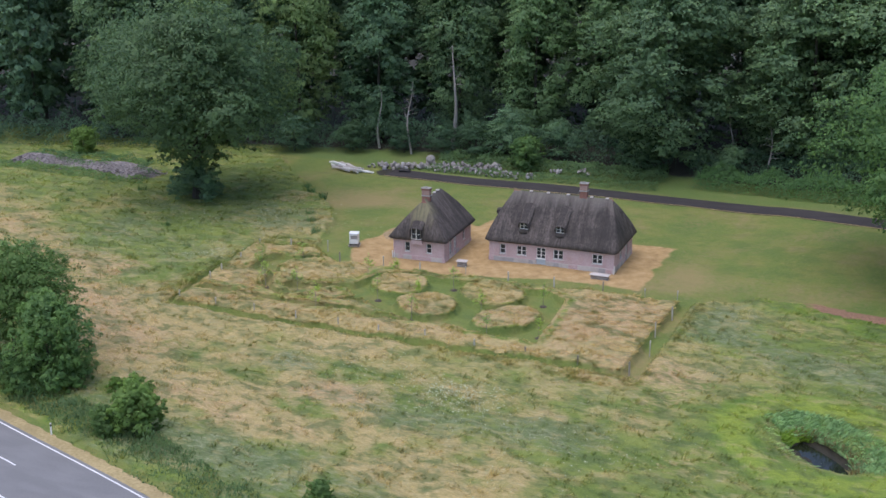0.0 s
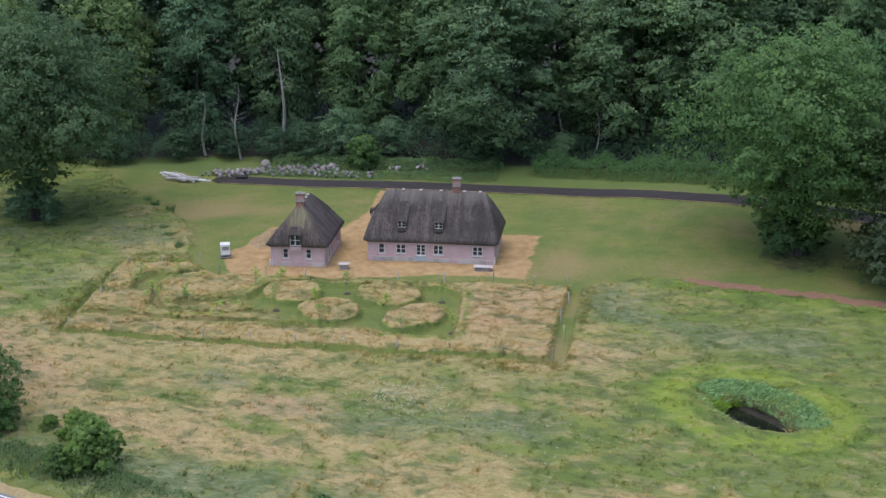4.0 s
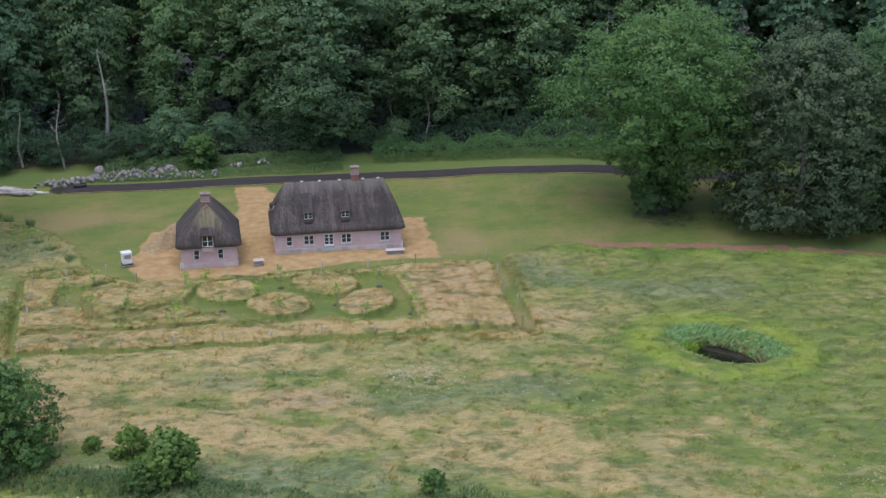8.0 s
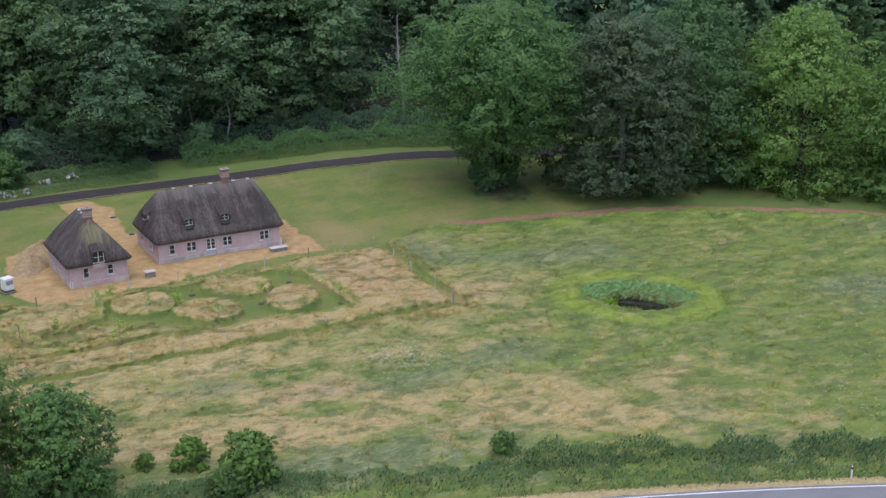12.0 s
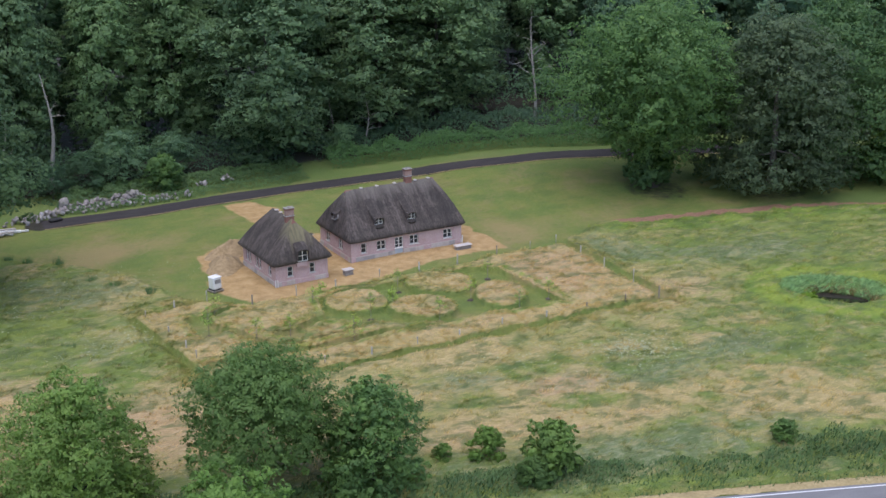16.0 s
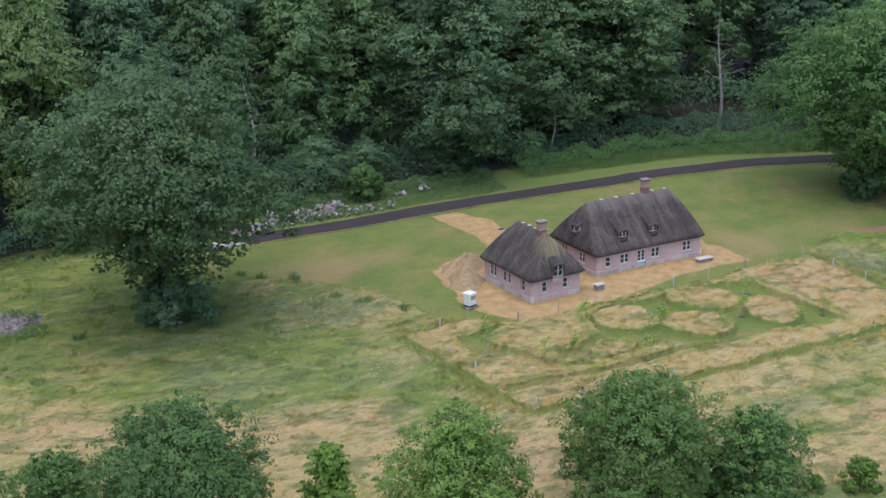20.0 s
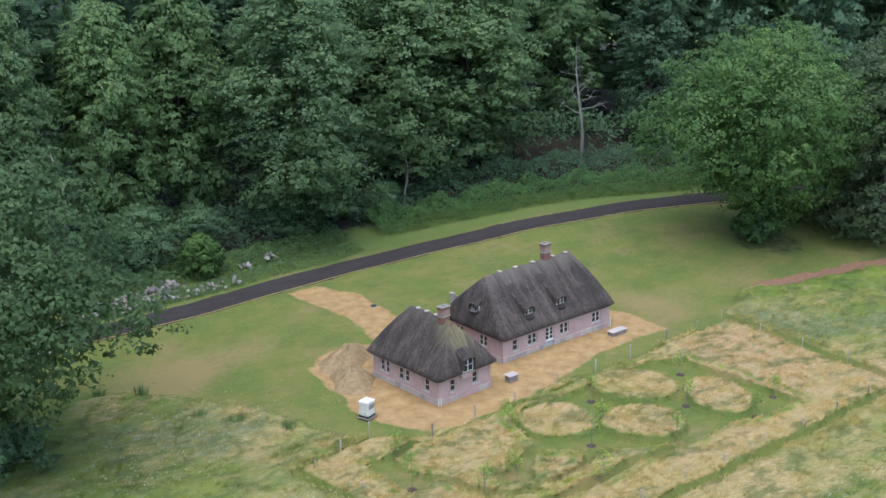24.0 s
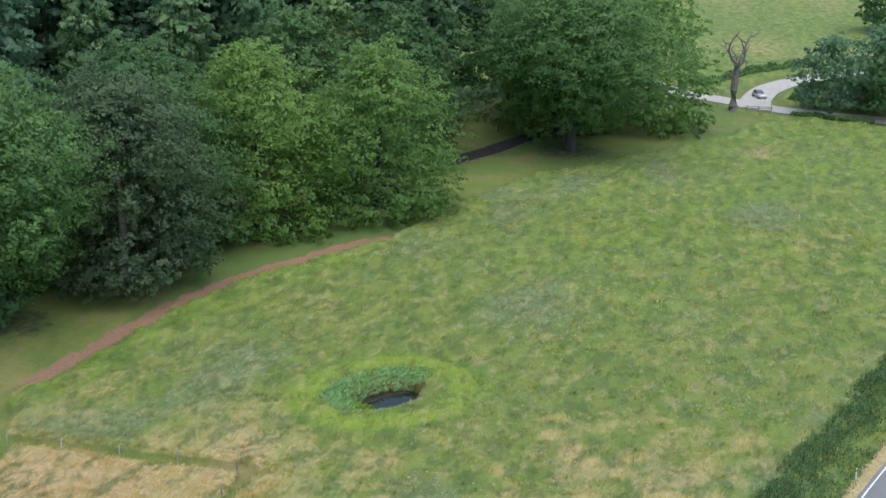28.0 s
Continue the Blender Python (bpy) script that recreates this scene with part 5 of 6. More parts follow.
def leaf_bank(name, line, half, tall, count, leaf, material, label, category="shrubs", seed=1, bumps=5.0, vary=0.30):
    """A dense bank of leaves along a line."""
    rng = np.random.RandomState(seed)
    p = np.array(dense(line, 0.5))
    i = rng.randint(0, len(p) - 1, count)
    d = p[np.minimum(i + 1, len(p) - 1)] - p[i]
    d /= np.maximum(np.linalg.norm(d, axis=1), 1e-6)[:, None]
    s = rng.uniform(-1, 1, count)
    x = p[i, 0] - d[:, 1] * s * half + rng.normal(0, 0.2, count)
    y = p[i, 1] + d[:, 0] * s * half + rng.normal(0, 0.2, count)
    prof = np.sqrt(np.clip(1 - np.abs(s) ** 2.5, 0, 1)) if vary < 0.4 else np.clip(1 - np.abs(s) ** 1.7, 0, 1)
    h = tall * prof * np.clip(0.78 + vary * waves(x, y, seed + 60, bumps) + 0.14 * waves(x, y, seed + 61, bumps / 3), 0.12, 1.5)
    z = height(x, y) + h * rng.uniform(0.25, 1.0, count) ** 0.4
    pos = np.stack([x, y, z], -1)
    nrm = rng.normal(size=(count, 3)) * 0.6 + np.array([0, -0.3, 0.8])
    nrm /= np.linalg.norm(nrm, axis=1)[:, None]
    u = np.cross(nrm, rng.normal(size=(count, 3)))
    u /= np.linalg.norm(u, axis=1)[:, None]
    v = np.cross(nrm, u)
    q = leaf * rng.uniform(0.6, 1.4, count)[:, None]
    slim = 0.6
    if vary > 0.4:
        u = u * 0.5 + np.array([0.25, -0.1, 0.85])
        q, slim = q * 1.5, 0.3
    quads = np.stack([pos - u * q, pos - v * q * slim, pos + u * q, pos + v * q * slim], 1)
    soft = nrm * 0.6 + np.stack([0 * s, -0.5 + 0 * s, 0.8 + 0 * s], -1)
    soft /= np.linalg.norm(soft, axis=1)[:, None]
    turn = np.sum(np.cross(quads[:, 1] - quads[:, 0], quads[:, 3] - quads[:, 0]) * soft, axis=1) < 0
    quads[turn] = quads[turn][:, ::-1]
    tagged(new(name, leaf_mesh(name, quads, material, soft)), label, category, kind="stuff")


leaf_bank("hedge", [(10.5, 43.5), (20, 43), (32, 40), (44, 35.2), (54.5, 31), (66.5, 26)], 3.2, 2.9, 38000, 0.115, HEDGE, "low dense dark green bramble bank below the wood", "hedge", 2)
leaf_bank("stone_bank_plants", [(-29, 35.0), (-20, 35.4), (-10, 36.6), (0, 38.0), (6, 39.4)], 1.8, 0.85, 8000, 0.10, SCRUB, "green weeds between the stones beside the drive", "shrubs", 17, 3.0)
leaf_bank("stone_bank_plants", [(-29, 39.2), (-24, 40.6), (-15, 41.2), (-7, 41.7), (-1, 42.5), (6, 44)], 2.6, 1.6, 14000, 0.13, SCRUB, "green scrub growing over the field stones", "shrubs", 3)
leaf_bank("wood_edge_shrubs", [(-150, 4), (-115, 14), (-95, 20), (-75, 26.5), (-60, 35), (-46, 40), (-34, 46.5), (-20, 46.5), (-8, 47), (6, 46)], 3.0, 5.6, 37000, 0.15, LEAF_SHADE, "shrubs closing the foot of the wood, shade put into their colour", "shrubs", 4, 7)
leaf_bank("wood_understory", [(-160, 12), (-135, 20), (-110, 30), (-85, 39), (-60, 50), (-40, 58), (-20, 62), (0, 62), (20, 64), (40, 52), (60, 46), (80, 38), (100, 26)], 5.0, 9.0, 18000, 0.30, LEAF_SHADE, "undergrowth inside the wood, shade put into its colour", "shrubs", 5, 9)
ROADSIDE = [(-95, -38.5), (-75, -43.2), (-55, -47.6), (-40, -51.2), (-20, -56.2), (0, -61.4), (20, -67.0), (40, -73.6), (60, -80.8), (85, -90.5)]
leaf_bank("roadside_scrub", ROADSIDE, 2.8, 1.15, 60000, 0.105, SCRUB, "dark nettles and brambles along the road verge", "shrubs", 6, 6, 0.5)
leaf_bank("roadside_thicket", ROADSIDE[1:6], 2.4, 1.5, 24000, 0.10, SCRUB, "rough green thicket under the roadside trees", "shrubs", 7, 5, 0.5)
leaf_bank("roadside_nettles", [(14, -63.6), (24, -66.8), (40, -72.2), (58, -78.8), (80, -87.2)], 1.9, 1.75, 24000, 0.10, SCRUB, "tall dark green nettles along the road verge", "shrubs", 16, 4.5, 0.75)
leaf_bank("wood_foot_shrubs", [(8, 49), (20, 49.5), (32, 47), (45, 43), (58, 38.5), (72, 33), (86, 26)], 4.0, 3.6, 30000, 0.15, LEAF_SHADE, "low shrubs under the first trees of the wood, shade put into their colour", "shrubs", 14, 6)
leaf_bank("rubble_plants", [(-90, 5), (-78, 7), (-66, 6), (-60, 7.5)], 1.8, 1.3, 4500, 0.13, LEAF_BUSH, "green weeds in front of the rubble bank", "shrubs", 8, 4)
leaf_bank("rubble_plants", [(-86, 10.5), (-80, 11.5), (-72, 11.5), (-66, 10.5), (-61, 9.5)], 1.6, 2.2, 4200, 0.13, LEAF_BUSH, "green weeds growing through the rubble bank", "shrubs", 15, 5)
leaf_bank("rubble_plants", [(-88, 15), (-78, 16.5), (-66, 16)], 1.5, 1.2, 2500, 0.13, LEAF_BUSH, "green weeds behind the rubble bank", "shrubs", 9, 4)
leaf_bank("junction_hedge", [(196, -70), (206, -72), (216, -76)], 2.0, 1.8, 2500, 0.25, LEAF_BUSH, "green hedge in the fork of the roads", "hedge", 10, 5)
leaf_bank("junction_hedge", [(206, -50), (222, -58), (238, -70)], 1.5, 2.0, 3000, 0.28, LEAF_BUSH, "green hedge behind the side road", "hedge", 11, 5)
leaf_bank("verge_bushes", [(182.5, -69), (181, -75), (179, -84)], 1.4, 1.2, 2200, 0.2, LEAF_BUSH, "dark low bushes beside the junction", "shrubs", 12, 5)

for x, y, k, turn, s, lab in ((-15.1, 39.6, 1, 0, 1.35, "rounded green bush on the stone bank"), (-5.3, -58.6, 1, 60, 1.16, "leafy round bush beside the road verge"), (-9.1, -54.6, 3, 20, 0.72, "light elder bush in the meadow edge"), (-12.2, -53.4, 3, 90, 0.4, "small light bush in the meadow edge"), (13.8, -61.5, 1, 130, 0.55, "low dark bush in the meadow"), (-7.6, -59.8, 0, 10, 0.7, "dark low bush beside the road"),
                              (-81.5, 17.3, 1, 10, 1.2, "slender young birch behind the rubble")):
    plant(BUSH[k], x, y, turn, s, lab, "bush", "bush")
for x, y, k, turn, s, lab in ((187, -76, 2, 10, 1.45, "rounded oak beside the junction"), (184, -88, 0, 120, 1.4, "broad oak beside the junction"), (196, -84, 2, 200, 1.55, "blue-green tree behind the junction"), (205, -98, 2, 30, 1.3, "blue-green tree behind the junction"), (300, -94, 0, 60, 1.9, "old field tree with a thick trunk"), (176, -104, 0, 70, 1.3, "broad oak beside the road")):
    plant(FIELD[k // 2], x, y, turn, s, lab, "tree", "tree", "trees at the junction")


def dead_tree(x, y, tall, thick, branches, seed, label, low=0.35, spread=0.3, bark=None):
    """A bare tree: trunk and crooked branches that fork."""
    rng = random.Random(seed)
    ob = thing("dead_tree", pose(x, y, float(height(x, y)), 0, 0, rng.uniform(0, 360)), label, "dead tree")
    bm = bmesh.new()
    n = 8
    spine = [Vector((0.03 * tall * math.sin(2.2 * i / n * 3 + seed), 0.03 * tall * math.cos(1.7 * i / n * 3 + seed), tall * i / n - (0.3 if i == 0 else 0))) for i in range(n + 1)]
    tube(bm, spine, [thick * (1 - 0.9 * i / n) for i in range(n + 1)], 7)
    part("trunk", bm, bark or PALEBARK, ob)
    for b in range(branches):
        t = low + (1 - low) * (b + rng.random()) / branches
        i = min(n - 1, int(t * n))
        s = spine[i].lerp(spine[i + 1], t * n - i)
        a = rng.uniform(0, 6.28)
        ln = tall * spread * (1.15 - t) * rng.uniform(0.7, 1.3)
        d = Vector((math.cos(a), math.sin(a), rng.uniform(0.1, 0.8)))
        pts = [s]
        for k in range(4):
            d = (d + Vector((rng.uniform(-0.5, 0.5), rng.uniform(-0.5, 0.5), rng.uniform(-0.3, 0.4)))).normalized()
            pts.append(pts[-1] + d * ln / 4)
        r = thick * 0.38 * (1.1 - t)
        bm = bmesh.new()
        tube(bm, pts, [r, r * 0.8, r * 0.6, r * 0.4, r * 0.15], 5)
        for k in (2, 3):
            tw = [pts[k]]
            e = Vector((rng.uniform(-1, 1), rng.uniform(-1, 1), rng.uniform(-0.1, 0.8))).normalized()
            for q in range(2):
                e = (e + Vector((rng.uniform(-0.4, 0.4), rng.uniform(-0.4, 0.4), rng.uniform(-0.3, 0.3)))).normalized()
                tw.append(tw[-1] + e * ln * 0.22)
            tube(bm, tw, [r * 0.4, r * 0.3, r * 0.1], 4)
        part("branch", bm, bark or PALEBARK, ob)


dead_tree(46, 44.8, 19, 0.30, 16, 5, "tall bare grey dead tree at the wood edge", 0.4, 0.28)
dead_tree(18.7, 48.5, 9, 0.17, 9, 7, "small bare pale dead tree under the wood", 0.3, 0.42)
dead_tree(13, 49, 12, 0.15, 5, 9, "thin grey dead tree under the wood", 0.5, 0.2, DARKBARK)
dead_tree(-35.8, 41.0, 11.5, 0.20, 14, 11, "bare pale dead tree among dark shrubs", 0.45, 0.26)
dead_tree(-41.9, 42.0, 10, 0.24, 3, 12, "straight bare trunk at the wood edge", 0.8, 0.15)
dead_tree(-29.6, 43.9, 17, 0.40, 5, 13, "pale split bare trunk at the wood edge", 0.6, 0.2)


def dead_oak(x, y, seed):
    """A stout dead oak: a thick stem that breaks up into crooked bare limbs."""
    rng = random.Random(seed)
    ob = thing("dead_tree", pose(x, y, float(height(x, y)), 0, 0, 0), "gnarled bare dead oak beside the junction gate", "dead tree")
    bm = bmesh.new()
    stem = [Vector((0, 0, -0.3)), Vector((0.1, 0.05, 1.0)), Vector((0.0, 0.15, 4.0)), Vector((0.25, 0.0, 7.0)), Vector((0.1, -0.2, 9.2))]
    tube(bm, stem, [1.15, 0.85, 0.72, 0.66, 0.50], 9)
    part("trunk", bm, DARKBARK, ob)
    for a, z, ln, r in ((100, 9.0, 7.0, 0.34), (280, 8.6, 7.5, 0.40), (20, 7.4, 4.5, 0.28), (200, 8.0, 5.0, 0.30), (320, 6.8, 4.0, 0.24), (140, 6.4, 3.2, 0.22), (60, 9.0, 5.5, 0.26)):
        d = Vector((math.cos(radians(a)), math.sin(radians(a)), 0.55))
        p = Vector((0.12, -0.1, z))
        bm = bmesh.new()
        pts = [p]
        for k in range(6):
            d = (d + Vector((rng.uniform(-0.55, 0.55), rng.uniform(-0.55, 0.55), rng.uniform(-0.25, 0.65)))).normalized()
            pts.append(pts[-1] + d * ln / 6)
        tube(bm, pts, [r * (1 - 0.13 * k) for k in range(7)], 6)
        for k in (2, 3, 4, 5):
            e = Vector((rng.uniform(-1, 1), rng.uniform(-1, 1), rng.uniform(0, 0.9))).normalized()
            q = [pts[k], pts[k] + e * ln * 0.16]
            q.append(q[1] + (e + Vector((rng.uniform(-0.6, 0.6), rng.uniform(-0.6, 0.6), 0.5))).normalized() * ln * 0.15)
            tube(bm, q, [r * 0.45, r * 0.32, r * 0.14], 5)
        part("limb", bm, DARKBARK, ob)


dead_oak(183.3, -58, 21)

# ---- stones, timber and building leftovers ----


def stone_mesh(seed, rough=0.28):
    bm = bmesh.new()
    bmesh.ops.create_icosphere(bm, subdivisions=1, radius=0.5)
    rng = random.Random(seed)
    for v in bm.verts:
        v.co *= 1 + rng.uniform(-rough, rough)
        v.co.z *= 0.75
    me = bpy.data.meshes.new("stone")
    bm.to_mesh(me)
    bm.free()
    return me


STONES = []
for k in range(6):
    me = stone_mesh(k)
    me.materials.append((STONE, RUBBLE, STONE, GRANITE)[k % 4])
    STONES.append(me)


def stone_row(line, count, half, lo, hi, label, seed, name="stone_heap"):
    rng = random.Random(seed)
    p = dense(line, 0.25)
    ob = thing(name, pose(p[0][0], p[0][1], float(height(*p[0]))), label, "stone heap")
    for k in range(count):
        x, y = rng.choice(p)
        x, y = x + rng.gauss(0, half * 0.5), y + rng.gauss(0, half * 0.5)
        s = rng.uniform(lo, hi)
        st = new("stone", rng.choice(STONES))
        st.parent = ob
        lift = max(0.0, 0.75 - line_distance(np.array(x), np.array(y), line) * 0.35)
        st.matrix_basis = Matrix.LocRotScale((x - p[0][0], y - p[0][1], float(height(x, y)) - float(height(*p[0])) + s * 0.2 + lift * rng.random()), Euler((rng.uniform(0, 6), rng.uniform(0, 6), rng.uniform(0, 6))), (s, s * rng.uniform(0.7, 1), s * rng.uniform(0.6, 1)))
    return ob


stone_row([(-36.3, 31.6), (-32, 33.4), (-28.5, 36), (-23, 37.6), (-18.5, 38.2)], 220, 1.2, 0.35, 0.9, "heap of grey field stones along the drive end", 1)
stone_row([(-28, 34.4), (-18, 34.8), (-12, 35.6)], 90, 0.9, 0.3, 0.75, "grey field stones half hidden in weeds beside the drive", 4)
stone_row([(-10.5, 38.4), (-9.5, 38.8)], 9, 0.8, 0.4, 0.8, "loose pale stones in the green bank", 2)
stone_row([(-6.8, 39.5), (-5.5, 40.2)], 7, 0.6, 0.5, 1.0, "loose pale boulders in the green bank", 3)
bm = bmesh.new()
bmesh.ops.create_icosphere(bm, subdivisions=2, radius=0.75)
for v in bm.verts:
    v.co *= 1 + 0.16 * noise.noise(v.co * 2.1)
boulder = tagged(part("boulder", bm, STONE), "large pale boulder on top of the stone heap", "boulder")
boulder.location = (-29.4, 36.0, float(height(-29.4, 36)) + 1.15)


def rubble_bank():
    """The long heap of broken grey rubble in the meadow."""
    rng = np.random.RandomState(5)
    n = 5200
    t = rng.uniform(0, 1, n)
    s = rng.normal(0, 0.55, n)
    x = -87 + 26 * t + 1.2 * s
    y = 8.5 + 3.0 * np.sin(t * 3.0) + 2.1 * s
    h = 1.3 * np.exp(-s * s * 0.8) * (0.7 + 0.3 * np.sin(t * 9 + 1)) * smooth(0, 0.08, t) * (1 - smooth(0.93, 1.0, t))
    z = height(x, y) + h + 0.25
    size = rng.uniform(0.10, 0.30, n)
    tet = np.array([(1, 1, 1), (1, -1, -1), (-1, 1, -1), (-1, -1, 1)], float) * 0.8
    rot = rng.normal(size=(n, 3, 3))
    q, _ = np.linalg.qr(rot)
    verts = np.einsum("nij,kj->nki", q, tet) * size[:, None, None] * np.array([1.2, 1.0, 0.7]) + np.stack([x, y, z], -1)[:, None, :]
    faces = (np.array([(0, 1, 2), (0, 3, 1), (0, 2, 3), (1, 3, 2)])[None] + 4 * np.arange(n)[:, None, None]).reshape(-1, 3)
    ob = shape("rubble_bank", verts.reshape(-1, 3).tolist(), faces.tolist(), RUBBLE)
    tagged(ob, "long bank of broken grey rubble overgrown with weeds", "rubble", kind="stuff")


rubble_bank()


def mound(x, y, rx, ry, h, turn, label, seed):
    bm = bmesh.new()
    n, m = 40, 14
    c = bm.verts.new((0, 0, h))
    prev = None
    for r in range(1, m + 1):
        ring = []
        for k in range(n):
            a = 2 * math.pi * k / n
            q = r / m
            w = 1 + 0.13 * math.sin(2 * a + seed) + 0.08 * math.sin(5 * a + 2 * seed)
            z = h * (math.cos(q * math.pi) * 0.5 + 0.5) ** 0.7 * (1 + 0.10 * math.sin(3 * a + 6 * q + seed)) - 0.15 * (r == m)
            z += 0.06 * noise.noise(Vector((q * 9 * math.cos(a), q * 9 * math.sin(a), seed))) * h
            ring.append(bm.verts.new((rx * q * w * math.cos(a), ry * q * w * math.sin(a), z)))
        for k in range(n):
            if prev is None:
                bm.faces.new((c, ring[k], ring[(k + 1) % n]))
            else:
                bm.faces.new((prev[k], ring[k], ring[(k + 1) % n], prev[(k + 1) % n]))
        prev = ring
    ob = part("sand_mound", bm, MOUND)
    ob.data.shade_smooth()
    ob.matrix_basis = pose(x, y, float(height(x, y)), 0, 0, turn)
    tagged(ob, label, "sand heap")


MOUND = simple("dry earth and straw", (0.25, 0.180, 0.09), (0.42, 0.310, 0.18), 2.5, 0.95, 0.8, dist=0.1)
mound(-15.4, 3.6, 3.4, 2.4, 1.3, 60, "heap of dry straw-coloured earth beside the outbuilding", 1.0)
mound(-13.3, 8.2, 3.6, 2.2, 1.6, 20, "heap of sandy earth beside the outbuilding", 2.0)


def beam_pile():
    rng = random.Random(6)
    ob = thing("beam_pile", pose(-39.6, 28.2, float(height(-39.6, 28.2)), 0, 0, -8), "loose pile of whitewashed old beams on the grass", "timber pile")
    for k in range(22):
        ln = rng.uniform(2.2, 4.6)
        bm = boxed(-ln / 2, ln / 2, -0.13, 0.13, -0.10, 0.10, bevel=0.015)
        b = part("beam", bm, (WHITE, GRANITE, PALESTONE)[k % 3], ob)
        b.matrix_basis = pose(rng.uniform(-2.6, 1.8), rng.uniform(-1.5, 1.5), 0.12 + 0.032 * k, 0, rng.uniform(-3, 3), rng.uniform(-26, 16))
    for x, ln in ((3.4, 2.6), (2.6, 2.2)):
        b = part("beam", boxed(-ln / 2, ln / 2, -0.15, 0.15, -0.1, 0.1, bevel=0.015), WHITE, ob)
        b.matrix_basis = pose(x, 0.4 - 0.3 * x + 1, 0.12, 0, 0, 8)


beam_pile()
pit = tagged(part("tar_heap", boxed(-0.9, 0.9, -0.4, 0.4, 0.0, 0.45, bevel=0.15), DARK), "dark tarpaulin-covered heap at the end of the drive", "heap")
pit.matrix_basis = pose(-31.2, 31.0, 0.05, 0, 0, 15)


def site_cabinet():
    ob = thing("site_cabinet", pose(-18.4, -4.3, 0.0, 0, 0, 24), "white plastic site cabinet on a wooden pallet", "cabinet")
    bm = boxed(-0.55, 0.55, -0.5, 0.5, 0.33, 1.62, bevel=0.10)
    part("body", bm, WHITE, ob)
    part("lid", boxed(-0.59, 0.59, -0.54, 0.54, 1.60, 1.72, bevel=0.05), WHITE, ob)
    part("skirt", boxed(-0.58, 0.58, -0.52, 0.52, 0.22, 0.34, bevel=0.02), DARK, ob)
    part("louvre", boxed(-0.40, 0.40, -0.525, -0.49, 1.0, 1.45, bevel=0.01), GRANITE, ob)
    for z in (1.08, 1.18, 1.28, 1.38):
        part("slat", boxed(-0.38, 0.38, -0.55, -0.522, z, z + 0.05), STONE, ob)
    for x in (-0.5, 0.0, 0.5):
        part("skid", boxed(x - 0.08, x + 0.08, -0.62, 0.62, 0.0, 0.12), WOOD, ob)
    part("pallet_deck", boxed(-0.7, 0.7, -0.62, 0.62, 0.12, 0.22), WOOD, ob)


def block_stack(x, y, turn, w, d, h, label):
    ob = thing("block_stack", pose(x, y, 0.0, 0, 0, turn), label, "building blocks")
    n = max(2, round(w / 0.5))
    for r in range(3):
        for k in range(n):
            part("block", boxed(-w / 2 + w * k / n + 0.012, -w / 2 + w * (k + 1) / n - 0.012, -d / 2, d / 2, 0.06 + r * h / 3, 0.06 + (r + 1) * h / 3 - 0.012, bevel=0.012), (STONE, RUBBLE)[(r + k) % 2], ob)
    part("pallet", boxed(-w / 2 - 0.05, w / 2 + 0.05, -d / 2 - 0.04, d / 2 + 0.04, 0, 0.055), WOOD, ob)
    part("cover_board", boxed(-w / 2 - 0.12, w / 2 + 0.12, -d / 2 - 0.1, d / 2 + 0.1, 0.06 + h, 0.13 + h, bevel=0.02), PALESTONE, ob, "pale weathered cover slab")


site_cabinet()
block_stack(-3.3, -5.3, 8, 1.0, 0.7, 0.55, "short stack of grey blocks under a pale slab")
block_stack(12.4, -2.3, 5, 1.95, 0.75, 0.42, "long low stack of grey blocks under a pale slab")


def trough(x, y, turn):
    ob = thing("stone_trough", pose(x, y, float(height(x, y)), 0, 0, turn), "small grey stone trough with an upright slab behind the house", "trough")
    bm = boxed(-0.5, 0.5, -0.3, 0.3, 0.0, 0.16)
    for a in ((-0.5, -0.4, -0.3, 0.3), (0.4, 0.5, -0.3, 0.3), (-0.4, 0.4, -0.3, -0.2), (-0.4, 0.4, 0.2, 0.3)):
        box(bm, *a, 0.16, 0.5)
    part("basin", bm, STONE, ob)
    part("slab", boxed(-0.75, -0.53, -0.28, 0.28, -0.1, 1.15, bevel=0.04), GRANITE, ob)
    part("cap", boxed(-0.80, -0.48, -0.32, 0.32, 1.15, 1.24, bevel=0.03), PALESTONE, ob)


trough(4.7, 15.8, 20)


def hatch(x, y, turn):
    ob = thing("drain_cover", pose(x, y, 0.02, 0, 0, turn), "dark round drain cover in the sand", "drain cover")
    bm = bmesh.new()
    bmesh.ops.create_cone(bm, cap_ends=True, segments=20, radius1=0.5, radius2=0.42, depth=0.14)
    part("rim", bm, STONE, ob)
    bm = bmesh.new()
    bmesh.ops.create_cone(bm, cap_ends=True, segments=20, radius1=0.36, radius2=0.34, depth=0.05, matrix=Matrix.Translation((0, 0, 0.09)))
    part("lid", bm, DARK, ob)


hatch(-2.6, 11.2, 0)
hatch(-3.6, 19.6, 0)

# ---- garden fence and saplings ----


